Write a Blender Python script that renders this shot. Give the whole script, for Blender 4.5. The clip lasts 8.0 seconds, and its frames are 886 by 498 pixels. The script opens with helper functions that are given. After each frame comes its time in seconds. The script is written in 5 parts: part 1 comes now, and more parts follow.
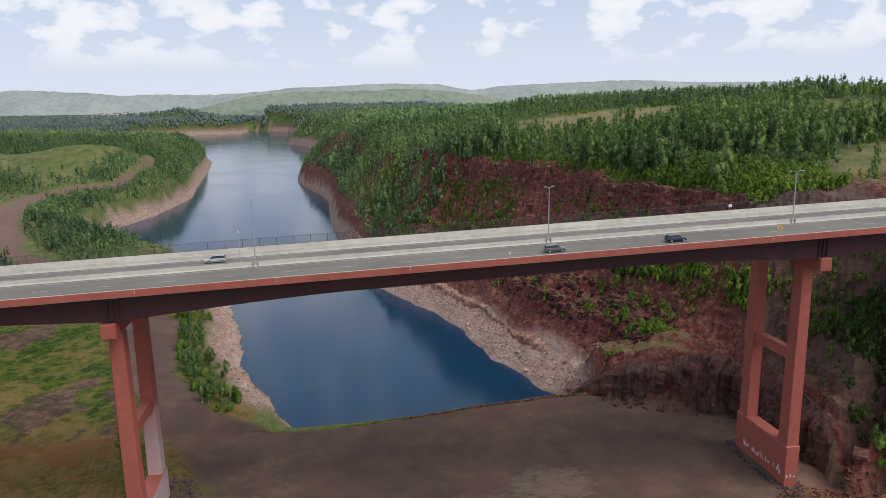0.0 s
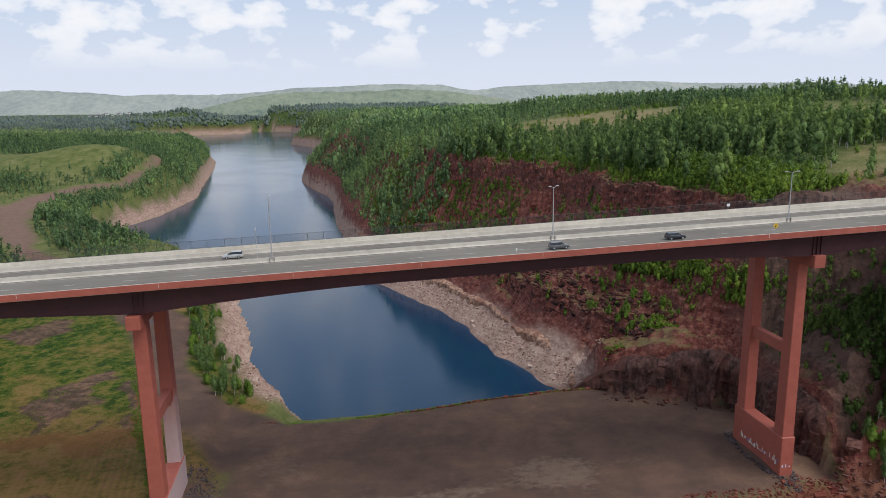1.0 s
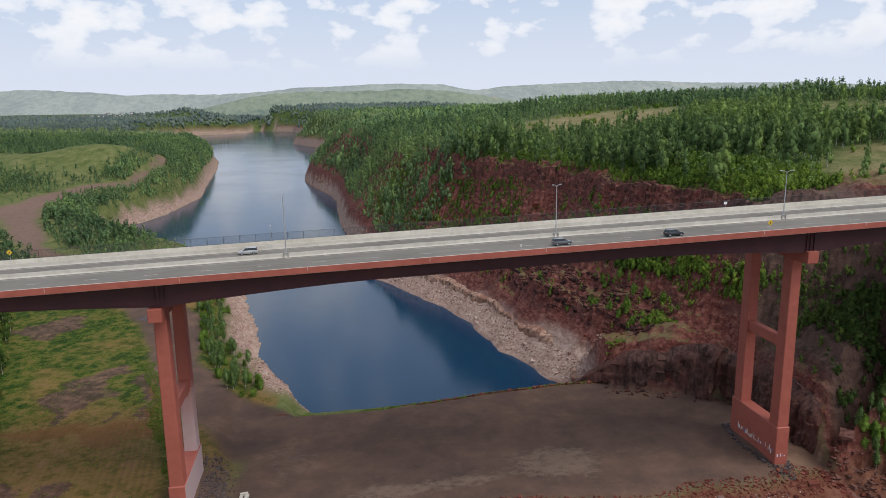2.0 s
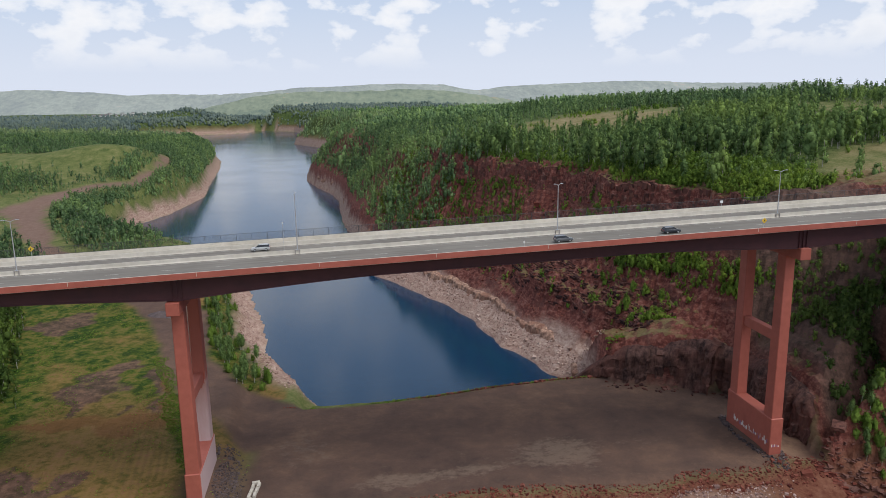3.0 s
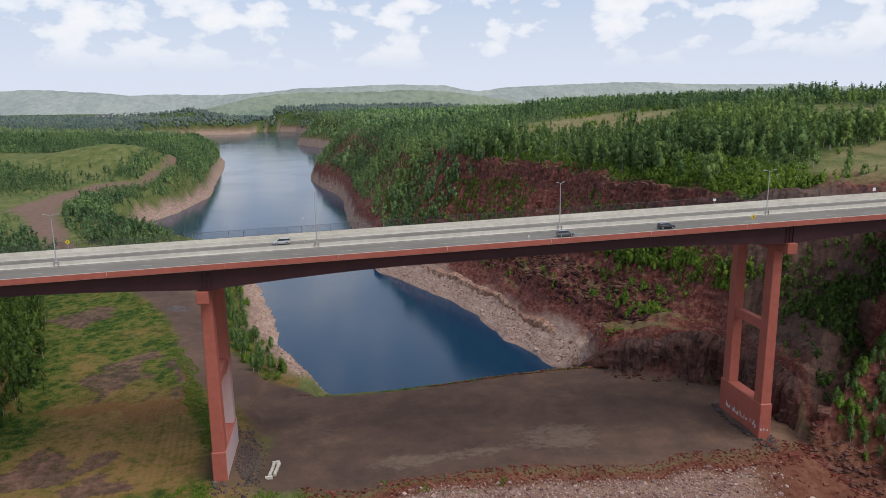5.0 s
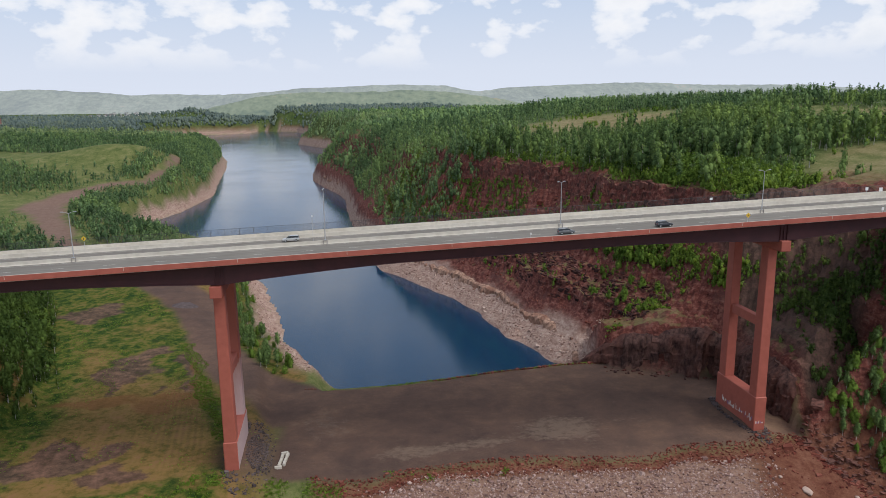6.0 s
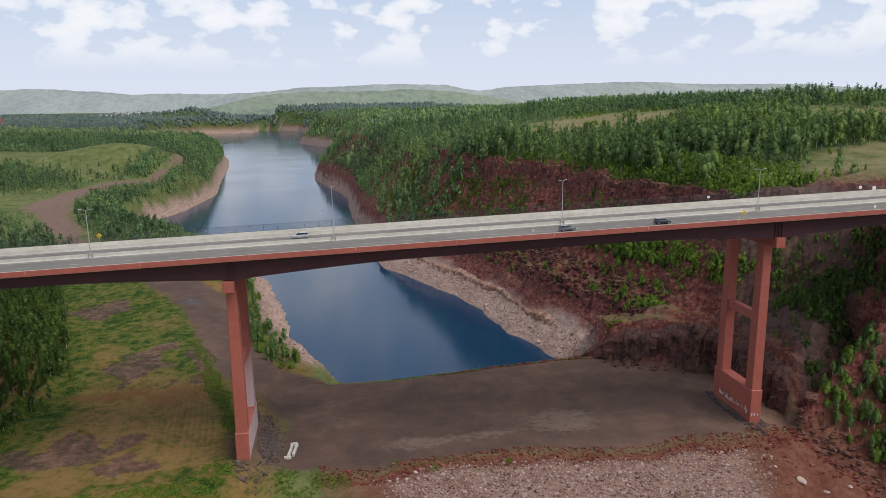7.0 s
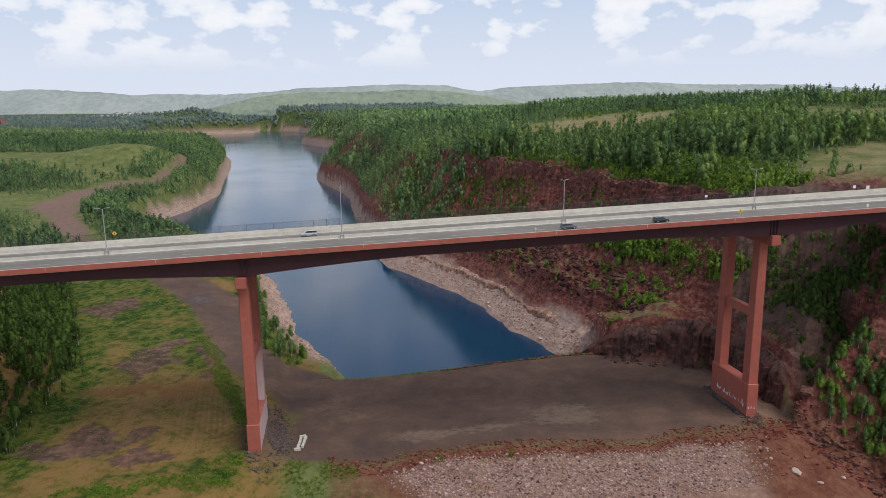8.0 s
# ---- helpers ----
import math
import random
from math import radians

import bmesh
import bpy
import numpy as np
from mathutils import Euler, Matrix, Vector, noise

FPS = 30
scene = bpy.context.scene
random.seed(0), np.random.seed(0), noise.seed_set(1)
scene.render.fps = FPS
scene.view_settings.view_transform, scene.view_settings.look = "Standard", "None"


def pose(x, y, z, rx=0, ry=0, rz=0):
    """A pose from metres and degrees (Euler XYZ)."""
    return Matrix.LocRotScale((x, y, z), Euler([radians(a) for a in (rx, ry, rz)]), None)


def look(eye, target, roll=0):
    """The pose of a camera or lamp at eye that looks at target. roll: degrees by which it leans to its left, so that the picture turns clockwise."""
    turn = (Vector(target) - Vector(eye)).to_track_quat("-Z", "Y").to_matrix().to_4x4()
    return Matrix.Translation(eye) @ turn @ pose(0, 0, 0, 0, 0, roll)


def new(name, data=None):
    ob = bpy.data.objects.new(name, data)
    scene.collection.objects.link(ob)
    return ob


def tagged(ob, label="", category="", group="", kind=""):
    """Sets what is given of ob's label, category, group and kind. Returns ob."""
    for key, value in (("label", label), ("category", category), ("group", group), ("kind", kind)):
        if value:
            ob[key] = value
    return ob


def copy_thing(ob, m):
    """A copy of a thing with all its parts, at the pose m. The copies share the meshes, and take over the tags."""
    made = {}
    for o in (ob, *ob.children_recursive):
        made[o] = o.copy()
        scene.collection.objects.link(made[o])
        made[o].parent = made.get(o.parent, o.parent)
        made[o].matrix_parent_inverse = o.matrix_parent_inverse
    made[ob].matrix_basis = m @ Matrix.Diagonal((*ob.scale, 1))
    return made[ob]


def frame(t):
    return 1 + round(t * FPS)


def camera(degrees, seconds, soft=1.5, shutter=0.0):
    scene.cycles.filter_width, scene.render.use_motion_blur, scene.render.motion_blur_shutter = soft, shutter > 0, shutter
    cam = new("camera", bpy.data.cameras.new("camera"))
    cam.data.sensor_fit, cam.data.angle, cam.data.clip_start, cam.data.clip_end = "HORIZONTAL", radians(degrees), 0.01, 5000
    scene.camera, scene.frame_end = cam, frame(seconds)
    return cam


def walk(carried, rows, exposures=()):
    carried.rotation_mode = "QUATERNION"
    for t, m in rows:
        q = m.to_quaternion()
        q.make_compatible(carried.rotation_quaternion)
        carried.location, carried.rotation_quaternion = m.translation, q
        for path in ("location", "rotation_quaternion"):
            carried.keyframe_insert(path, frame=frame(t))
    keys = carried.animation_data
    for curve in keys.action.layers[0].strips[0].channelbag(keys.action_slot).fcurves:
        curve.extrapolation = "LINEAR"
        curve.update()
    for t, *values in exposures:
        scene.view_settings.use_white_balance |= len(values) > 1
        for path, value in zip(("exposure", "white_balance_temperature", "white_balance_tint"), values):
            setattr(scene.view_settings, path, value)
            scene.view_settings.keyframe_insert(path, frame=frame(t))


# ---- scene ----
cam = camera(64.0, 8.0, 0.7)
PATH = [
    (0, (-32.336, -151.72, 106.322), (-32.035, -149.786, 105.911), -1.0),
    (0.5, (-33.665, -154.882, 106.649), (-33.366, -152.948, 106.238), -1.0),
    (1, (-34.909, -157.962, 106.883), (-34.613, -156.027, 106.473), -0.9),
    (1.5, (-36.187, -161.083, 107.158), (-35.893, -159.147, 106.747), -0.9),
    (3, (-39.653, -170.28, 107.973), (-39.361, -168.345, 107.562), -0.9),
    (3.5, (-40.76, -173.255, 108.264), (-40.469, -171.32, 107.853), -0.8),
    (4, (-41.833, -176.168, 108.422), (-41.542, -174.232, 108.012), -0.8),
    (4.5, (-42.909, -179.066, 108.563), (-42.618, -177.131, 108.154), -0.8),
    (6, (-45.938, -187.773, 109.173), (-45.648, -185.837, 108.764), -0.7),
    (6.5, (-47.009, -190.576, 109.359), (-46.719, -188.64, 108.95), -0.7),
    (7, (-48.071, -193.441, 109.637), (-47.782, -191.505, 109.226), -0.7),
    (7.5, (-49.216, -196.336, 109.888), (-48.928, -194.4, 109.477), -0.6),
    (8, (-50.336, -199.218, 110.098), (-50.048, -197.282, 109.688), -0.7),
]
walk(cam, [(t, look(eye, target, roll)) for t, eye, target, roll in PATH])

# ---------- world and sun ----------
SUN_AZ, SUN_EL = radians(134), radians(53)     # azimuth clockwise from +y, elevation
world = bpy.data.worlds.new("sky")
scene.world = world
world.use_nodes = True
wn, wl = world.node_tree.nodes, world.node_tree.links
wn.clear()


def node(tree, kind, **values):
    n = tree.nodes.new(kind)
    for key, value in values.items():
        if key in n.inputs:
            n.inputs[key].default_value = value
    return n


def ramp(tree, fac, stops, mode="LINEAR"):
    n = tree.nodes.new("ShaderNodeValToRGB")
    n.color_ramp.interpolation = mode
    while len(n.color_ramp.elements) < len(stops):
        n.color_ramp.elements.new(0.5)
    for e, (p, c) in zip(n.color_ramp.elements, stops):
        e.position = p
        e.color = (*c, 1) if len(c) == 3 else c
    tree.links.new(fac, n.inputs[0])
    return n.outputs[0]


def mix(tree, fac, a, b, blend="MIX"):
    n = tree.nodes.new("ShaderNodeMix")
    n.data_type, n.blend_type = "RGBA", blend
    for socket, value in ((n.inputs[0], fac), (n.inputs[6], a), (n.inputs[7], b)):
        if isinstance(value, bpy.types.NodeSocket):
            tree.links.new(value, socket)
        elif isinstance(value, (int, float)):
            socket.default_value = value
        else:
            socket.default_value = (*value, 1)
    return n.outputs[2]


def calc(tree, op, a, b=0.0, c=0.0, clamp=False):
    n = tree.nodes.new("ShaderNodeMath")
    n.operation, n.use_clamp = op, clamp
    for socket, value in zip(n.inputs, (a, b, c)):
        if isinstance(value, bpy.types.NodeSocket):
            tree.links.new(value, socket)
        else:
            socket.default_value = value
    return n.outputs[0]


wt = world.node_tree
sky = wn.new("ShaderNodeTexSky")
sky.sky_type, sky.sun_disc = "NISHITA", False
sky.sun_elevation, sky.sun_rotation = SUN_EL, SUN_AZ
sky.air_density, sky.dust_density, sky.ozone_density = 1.0, 2.5, 1.0
coord = wn.new("ShaderNodeTexCoord")
sep = wn.new("ShaderNodeSeparateXYZ")
wl.new(coord.outputs["Generated"], sep.inputs[0])
# heaped clouds, thickest low down, and a thin veil
stretch = wn.new("ShaderNodeMapping")
stretch.inputs["Scale"].default_value = (1.0, 1.0, 1.7)
wl.new(coord.outputs["Generated"], stretch.inputs["Vector"])
puff = node(wt, "ShaderNodeTexNoise", Scale=15.0, Detail=12.0, Roughness=0.50)
wl.new(stretch.outputs[0], puff.inputs["Vector"])
broad = node(wt, "ShaderNodeTexNoise", Scale=6.0, Detail=2.0, Roughness=0.5)
wl.new(stretch.outputs[0], broad.inputs["Vector"])
heap = calc(wt, "ADD", calc(wt, "MULTIPLY", puff.outputs[0], 0.72), calc(wt, "MULTIPLY", broad.outputs[0], 0.28))
cover = ramp(wt, heap, [(0.50, (0, 0, 0)), (0.535, (0.55, 0.55, 0.55)), (0.60, (1, 1, 1))])
low = ramp(wt, sep.outputs[2], [(0.0, (0, 0, 0)), (0.040, (0.0, 0.0, 0.0)), (0.070, (0.8, 0.8, 0.8)), (0.10, (1, 1, 1))])
haze = ramp(wt, sep.outputs[2], [(0.0, (1, 1, 1)), (0.045, (0.9, 0.9, 0.9)), (0.09, (0.68, 0.68, 0.68)), (0.14, (0.42, 0.42, 0.42)), (0.5, (0.2, 0.2, 0.2))])
zenith = ramp(wt, sep.outputs[2], [(0.13, (5.4, 7.2, 10.4)), (0.6, (2.3, 3.5, 6.2))])
blue = mix(wt, 0.6, sky.outputs[0], zenith)
base = mix(wt, haze, blue, (7.4, 8.0, 9.3))
shade = ramp(wt, heap, [(0.52, (10.2, 10.2, 10.4)), (0.68, (8.9, 9.1, 9.6))])
final = mix(wt, calc(wt, "MULTIPLY", calc(wt, "MULTIPLY", cover, low), 0.92), base, shade)
bg = wn.new("ShaderNodeBackground")
bg.inputs[1].default_value = 0.097
out = wn.new("ShaderNodeOutputWorld")
wl.new(final, bg.inputs[0])
wl.new(bg.outputs[0], out.inputs[0])

sun_dir = Vector((math.sin(SUN_AZ) * math.cos(SUN_EL), math.cos(SUN_AZ) * math.cos(SUN_EL), math.sin(SUN_EL)))
lamp = bpy.data.lights.new("sun", "SUN")
lamp.energy, lamp.angle, lamp.color = 2.4, radians(36), (1.0, 0.965, 0.95)
sun = new("sun", lamp)
sun.matrix_world = look(sun_dir * 900, (0, 0, 0))


# ---------- materials ----------
def material(name, rough=0.8, metal=0.0):
    m = bpy.data.materials.new(name)
    m.use_nodes = True
    b = m.node_tree.nodes["Principled BSDF"]
    b.inputs["Roughness"].default_value, b.inputs["Metallic"].default_value = rough, metal
    if rough >= 0.9:
        b.inputs["Specular IOR Level"].default_value = 0.12     # earth, stone and other loose dull surfaces
    return m, m.node_tree, b


def noise_at(tree, scale, detail=5.0, rough=0.55, stretch=None):
    pos = tree.nodes.new("ShaderNodeNewGeometry").outputs["Position"]
    if stretch:
        s = tree.nodes.new("ShaderNodeMapping")
        s.inputs["Scale"].default_value = stretch
        tree.links.new(pos, s.inputs["Vector"])
        pos = s.outputs[0]
    n = node(tree, "ShaderNodeTexNoise", Scale=scale, Detail=detail, Roughness=rough)
    tree.links.new(pos, n.inputs["Vector"])
    return n.outputs[0]


def bump(tree, bsdf, height, distance, strength=1.0):
    n = node(tree, "ShaderNodeBump", Strength=strength, Distance=distance)
    tree.links.new(height, n.inputs["Height"])
    tree.links.new(n.outputs[0], bsdf.inputs["Normal"])


def simple(name, dark, light, scale, rough=0.8, metal=0.0, relief=0.02, stretch=None):
    m, t, b = material(name, rough, metal)
    a = noise_at(t, scale, 6, 0.6, stretch)
    c = noise_at(t, scale * 0.13, 3)
    f = calc(t, "ADD", calc(t, "MULTIPLY", a, 0.55), calc(t, "MULTIPLY", c, 0.45))
    t.links.new(ramp(t, f, [(0.36, dark), (0.64, light)]), b.inputs["Base Color"])
    if relief:
        bump(t, b, a, relief, 0.6)
    return m


RED_PAINT = simple("red_bridge_paint", (0.31, 0.082, 0.056), (0.40, 0.112, 0.078), 0.5, 0.6)
# Girder colour, nearly black beside the red of piers and fascia.
DARK_GIRDER = simple("dark_red_girder", (0.036, 0.009, 0.013), (0.060, 0.015, 0.019), 0.35, 0.65)
CONCRETE = simple("pale_concrete", (0.455, 0.42, 0.35), (0.62, 0.58, 0.495), 0.6, 0.85)
ROADWAY = simple("worn_roadway", (0.150, 0.138, 0.118), (0.225, 0.208, 0.178), 0.5, 0.9, stretch=(0.12, 1.6, 1))
GALV = simple("galvanised_steel", (0.42, 0.43, 0.44), (0.55, 0.56, 0.57), 3.0, 0.45, 0.6, 0)

# ---------- plan of the pit ----------
RIGHT_SHORE = [(47, 74), (41.5, 88), (37.5, 104), (31, 121), (29, 134), (25, 164), (16, 192), (5.5, 217), (-6, 246),
               (-18, 265), (-24, 300), (-22, 350), (-29, 418), (-33, 453), (-36, 540), (-36, 622), (-45, 686), (-63, 755),
               (-78, 840), (-82, 922), (-30, 1010), (0, 1250), (-40, 1500), (-95, 1627), (-143, 1768), (-60, 1900), (-120, 2300), (-185, 2560)]
LEFT_SHORE = [(-345, 2740), (-342, 2530), (-430, 2480), (-520, 2430), (-620, 2200), (-560, 1700), (-330, 1400), (-252, 1230),
              (-236, 1116), (-226, 1029), (-213, 878), (-195, 719), (-193, 687), (-204, 571), (-223, 498), (-227, 455),
              (-205, 400), (-130, 320), (-92, 247), (-82, 198), (-77, 175), (-72, 135), (-65, 114), (-59, 100), (-55, 84), (-46, 72)]
LAKE = RIGHT_SHORE + LEFT_SHORE


def smooth(a, b, x):
    t = np.clip((x - a) / (b - a), 0, 1)
    return t * t * (3 - 2 * t)


def shore_distance(x, y, ring):
    """Distance to the ring, negative inside it."""
    best, inside = np.full(x.shape, 1e9), np.zeros(x.shape, bool)
    for (ax, ay), (bx, by) in zip(ring, ring[1:] + ring[:1]):
        dx, dy = bx - ax, by - ay
        u = np.clip(((x - ax) * dx + (y - ay) * dy) / (dx * dx + dy * dy), 0, 1)
        best = np.minimum(best, np.hypot(x - ax - u * dx, y - ay - u * dy))
        if ay != by:
            inside ^= ((ay > y) != (by > y)) & (x < (y - ay) * dx / dy + ax)
    return np.where(inside, -best, best)


def hashed(ix, iy, seed):
    h = (ix * 374761393 + iy * 668265263 + seed * 974711) & 0x7FFFFFFF
    h = ((h ^ (h >> 13)) * 1274126177) & 0x7FFFFFFF
    return ((h ^ (h >> 16)) & 0xFFFF) / 65535.0


def value_noise(x, y, size, seed):
    u, v = x / size, y / size
    ix, iy = np.floor(u).astype(np.int64), np.floor(v).astype(np.int64)
    fu, fv = u - ix, v - iy
    fu, fv = fu * fu * (3 - 2 * fu), fv * fv * (3 - 2 * fv)
    a, b = hashed(ix, iy, seed), hashed(ix + 1, iy, seed)
    c, d = hashed(ix, iy + 1, seed), hashed(ix + 1, iy + 1, seed)
    return (a + (b - a) * fu) * (1 - fv) + (c + (d - c) * fu) * fv - 0.5


def fractal(x, y, size, seed, octaves=4, gain=0.5):
    total, amp = 0, 1.0
    for k in range(octaves):
        total = total + amp * value_noise(x, y, size / 2 ** k, seed + k)
        amp *= gain
    return total


PAD_Z = 9.5


def terrain(x, y):
    """Height of the ground and the masks of what covers it."""
    x, y = np.asarray(x, float), np.asarray(y, float)
    wob = 7 * fractal(x, y, 34, 3, 3) * smooth(60, 120, y)
    d = shore_distance(x, y, LAKE) + np.where(y > 85, 2.0 * fractal(x, y, 9, 11, 3), 0)
    far = smooth(300, 900, y)
    # rock wall on the high side of the lake
    dr = d + wob * smooth(8, 30, d)
    right = np.interp(dr, [-30, 0, 11, 13, 20, 23, 37, 57, 60, 80, 130, 180, 225, 300, 350, 500, 900, 2500],
                      [-26, 0, 8.5, 11.5, 19, 26, 34, 61, 72, 77, 84, 88, 94, 101, 104, 106, 104, 100])
    right_far = np.interp(d, [-30, 0, 8, 34, 46, 60, 100, 180, 225, 300, 350, 500, 2500], [-26, 0, 18, 45, 68, 75, 82, 87, 92, 96, 98, 99, 90])
    low_far = np.interp(d, [-30, 0, 8, 34, 46, 60, 100, 180, 500, 2500], [-26, 0, 18, 45, 66, 72, 77, 80, 84, 80])
    beam = x - 187 - 0.386 * (y - 417)
    right_far = low_far + (right_far - low_far) * smooth(-170, -70, beam)
    right = right + (right_far - right) * smooth(300, 420, y)
    # low side: narrow pale bank, field, then rising woods
    lev = 12.5 + 0.025 * np.clip(y, 0, 150) + 0.047 * np.clip(y - 150, 0, 500)
    lev = lev + 0.03 * np.clip(-x - 250, 0, 500) * smooth(250, 600, y)
    lev = lev + 11 * smooth(500, 660, y) * (1 - smooth(1000, 1400, y))
    bank_w = 10 + 12 * smooth(90, 170, y) * (1 - smooth(230, 330, y)) + 10 * smooth(400, 700, y)
    left = np.where(d < 0, d * 0.9, lev * (0.75 * smooth(0, bank_w, d) + 0.25 * smooth(bank_w, bank_w + 30, d)))
    dune = 15 * np.exp(-(((x + 285) / 62) ** 2 + ((y - 655) / 40) ** 2))
    left = left + dune * smooth(20, 60, d)
    west = np.clip(-147 - 0.36 * np.clip(y - 60, 0, 200) - x, 0, 58) * (1 - smooth(110, 190, y))
    left = left + west * 0.75
    # which side: a line up the middle of the lake
    mid = np.interp(y, [-200, 40, 80, 250, 420, 700, 1000, 1700, 2600], [0, 0, -5, -55, -120, -120, -160, -330, -280])
    side = smooth(-6, 6, x - mid)
    z = left + (right - left) * side
    # working pad between the piers with the loose slope in front of it
    edge_e = np.interp(y, [-75, -36, -23, -10, 4], [112, 101, 95, 88.5, 92])
    de = np.maximum(x - edge_e - 1.0 * fractal(x, y, 14, 21, 3), 0)
    rim_n = 55 + 2.5 * np.sin(x * 0.05) + 0.05 * x
    dn = np.maximum(y - rim_n, 0)
    east = np.interp(de, [0, 2, 6, 14, 22, 30, 40, 50, 62, 120, 400], [0, 12, 18, 23, 29, 33, 47, 66, 70, 74, 88])
    spur = np.interp(de, [0, 2, 10, 22, 34, 60, 120, 400], [0, 3.2, 7, 14, 21, 36, 60, 88])
    east = east + (spur - east) * smooth(-5, -13, y)
    gully = 0.40 * np.clip(x - 88, 0, 60) + 1.7 * np.abs(y + 7 - 0.5 * (x - 89))
    east = np.where(x < 122, np.minimum(east, gully), east)
    front = -9 + 3 * fractal(x, y, 30, 5, 3)
    fall = np.clip(front - y, 0, 300)
    south = PAD_Z - np.interp(fall, [0, 2, 20, 60, 300], [0, 0.6, 7, 24, 34])
    fld = 12.6 + 0.02 * np.clip(y, -100, 60)
    to_field = smooth(-66, -72, x + 0.10 * np.clip(y, -30, 60))
    to_field = np.where(y < -8, smooth(-60, -74, x - 0.7 * (y + 8)), to_field)
    pad = south + (fld - south) * to_field + west * 0.75
    pad = pad + east
    mound = 2.4 * np.exp(-((x - 76.5) / 5) ** 2 - ((y - 4) / 14) ** 4) + 1.2 * np.exp(-((x + 74) / 6) ** 2 - ((y - 2) / 14) ** 4)
    pad = pad + mound
    # rim down to the water, then the walls take over
    to_lake = smooth(0, 20, dn) * (x > -60) * (x < 60)
    north = smooth(rim_n - 4, rim_n + 16, y)
    drop = PAD_Z - 0.62 * dn
    in_gap = smooth(-58, -52, x) * (1 - smooth(46, 56, x))
    near = np.where(in_gap > 0, np.maximum(drop, -8), pad)
    near = pad + (near - pad) * in_gap * (dn > 0)
    rim_e = np.where(x > 54, 55 - 0.50 * (x - 54), 999)
    up = np.clip(y - rim_e + 1.0 * fractal(x, y, 12, 91, 3), 0, 60)
    near = np.where(up > 0, np.maximum(near, PAD_Z + np.interp(up, [0, 3, 9, 22, 60], [0, 12, 17, 20, 26]) + east * 0.4), near)
    k = smooth(2, 30, np.where(x > 54, up - 6, dn))
    z2 = near + (z - near) * k
    z = np.where(y > rim_n + 40, z, z2)
    # distant country
    r = np.hypot(x, y)
    hills = smooth(1500, 3000, r) * (4 + 22 * fractal(x, y, 1100, 31, 4)) + 34 * np.exp(-(((x + 560) / 190) ** 2 + ((y - 2720) / 130) ** 2))
    z = np.where(d > 0, np.minimum(z + 0, 500) + hills * smooth(0, 300, d), z)
    # broken rock on the steep parts
    steep = np.clip(smooth(13, 24, d) * side * (1 - smooth(66, 76, d)) * smooth(rim_n, rim_n + 20, y) + smooth(0, 3, up) * (x < 100) * (y < 90) + smooth(0, 4, de) * (1 - smooth(55, 75, de)) * (y < 75), 0, 1)
    step = 4.2 + 1.5 * value_noise(x, y, 60, 41)
    phase = z + 2.2 * fractal(x, y, 40, 43, 2)
    ledge = (np.floor(phase / step) + smooth(0.55, 0.98, phase / step - np.floor(phase / step))) * step - phase
    z = z + steep * (0.7 * ledge + 3.2 * fractal(x, y, 11, 51, 4, 0.6))
    z = z + 0.35 * fractal(x, y, 9, 61, 3) * (1 - steep) * (d > 1) * np.where((np.abs(x) < 66) & (y < rim_n) & (y > -8), 0.25, 1)
    z = z + (d > 60) * 5 * fractal(x, y, 140, 71, 3) * smooth(60, 160, d)
    return z, d, side, de, steep


def road_distance(x, y):
    """Distance past the edge of the gravel track that runs north from the pad."""
    pts = [(-60, 40, 16), (-84, 62, 9), (-97, 90, 8), (-112, 148, 13), (-128, 178, 14), (-160, 220, 8), (-218, 288, 7), (-263, 380, 11),
           (-282, 425, 18), (-276, 480, 12), (-266, 520, 6), (-232, 560, 4), (-226, 640, 4), (-232, 705, 4)]
    best = np.full(np.shape(x), 1e9)
    for (ax, ay, aw), (bx, by, bw) in zip(pts, pts[1:]):
        dx, dy = bx - ax, by - ay
        u = np.clip(((x - ax) * dx + (y - ay) * dy) / (dx * dx + dy * dy), 0, 1)
        best = np.minimum(best, np.hypot(x - ax - u * dx, y - ay - u * dy) - (aw + u * (bw - aw)))
    return best


def spread(lo, hi, fine, limit_lo, limit_hi, growth):
    mid = list(np.arange(lo, hi + fine / 2, fine))
    a, step = [lo], fine
    while a[-1] > limit_lo:
        step *= growth
        a.append(a[-1] - step)
    b, step = [mid[-1]], fine
    while b[-1] < limit_hi:
        step *= growth
        b.append(b[-1] + step)
    return np.array(a[:0:-1] + mid + b[1:])


def grid_mesh(name, xs, ys, zs, rough=None):
    nx, ny = len(xs), len(ys)
    co = np.empty((ny, nx, 3))
    co[..., 0], co[..., 1], co[..., 2] = xs[None, :], ys[:, None], zs
    i = (np.arange(ny - 1)[:, None] * nx + np.arange(nx - 1)[None, :]).ravel()
    quads = np.stack([i, i + 1, i + nx + 1, i + nx], 1)
    return raw_mesh(name, co.reshape(-1, 3), quads, None if rough is None else rough.ravel()[i] > 0.25)


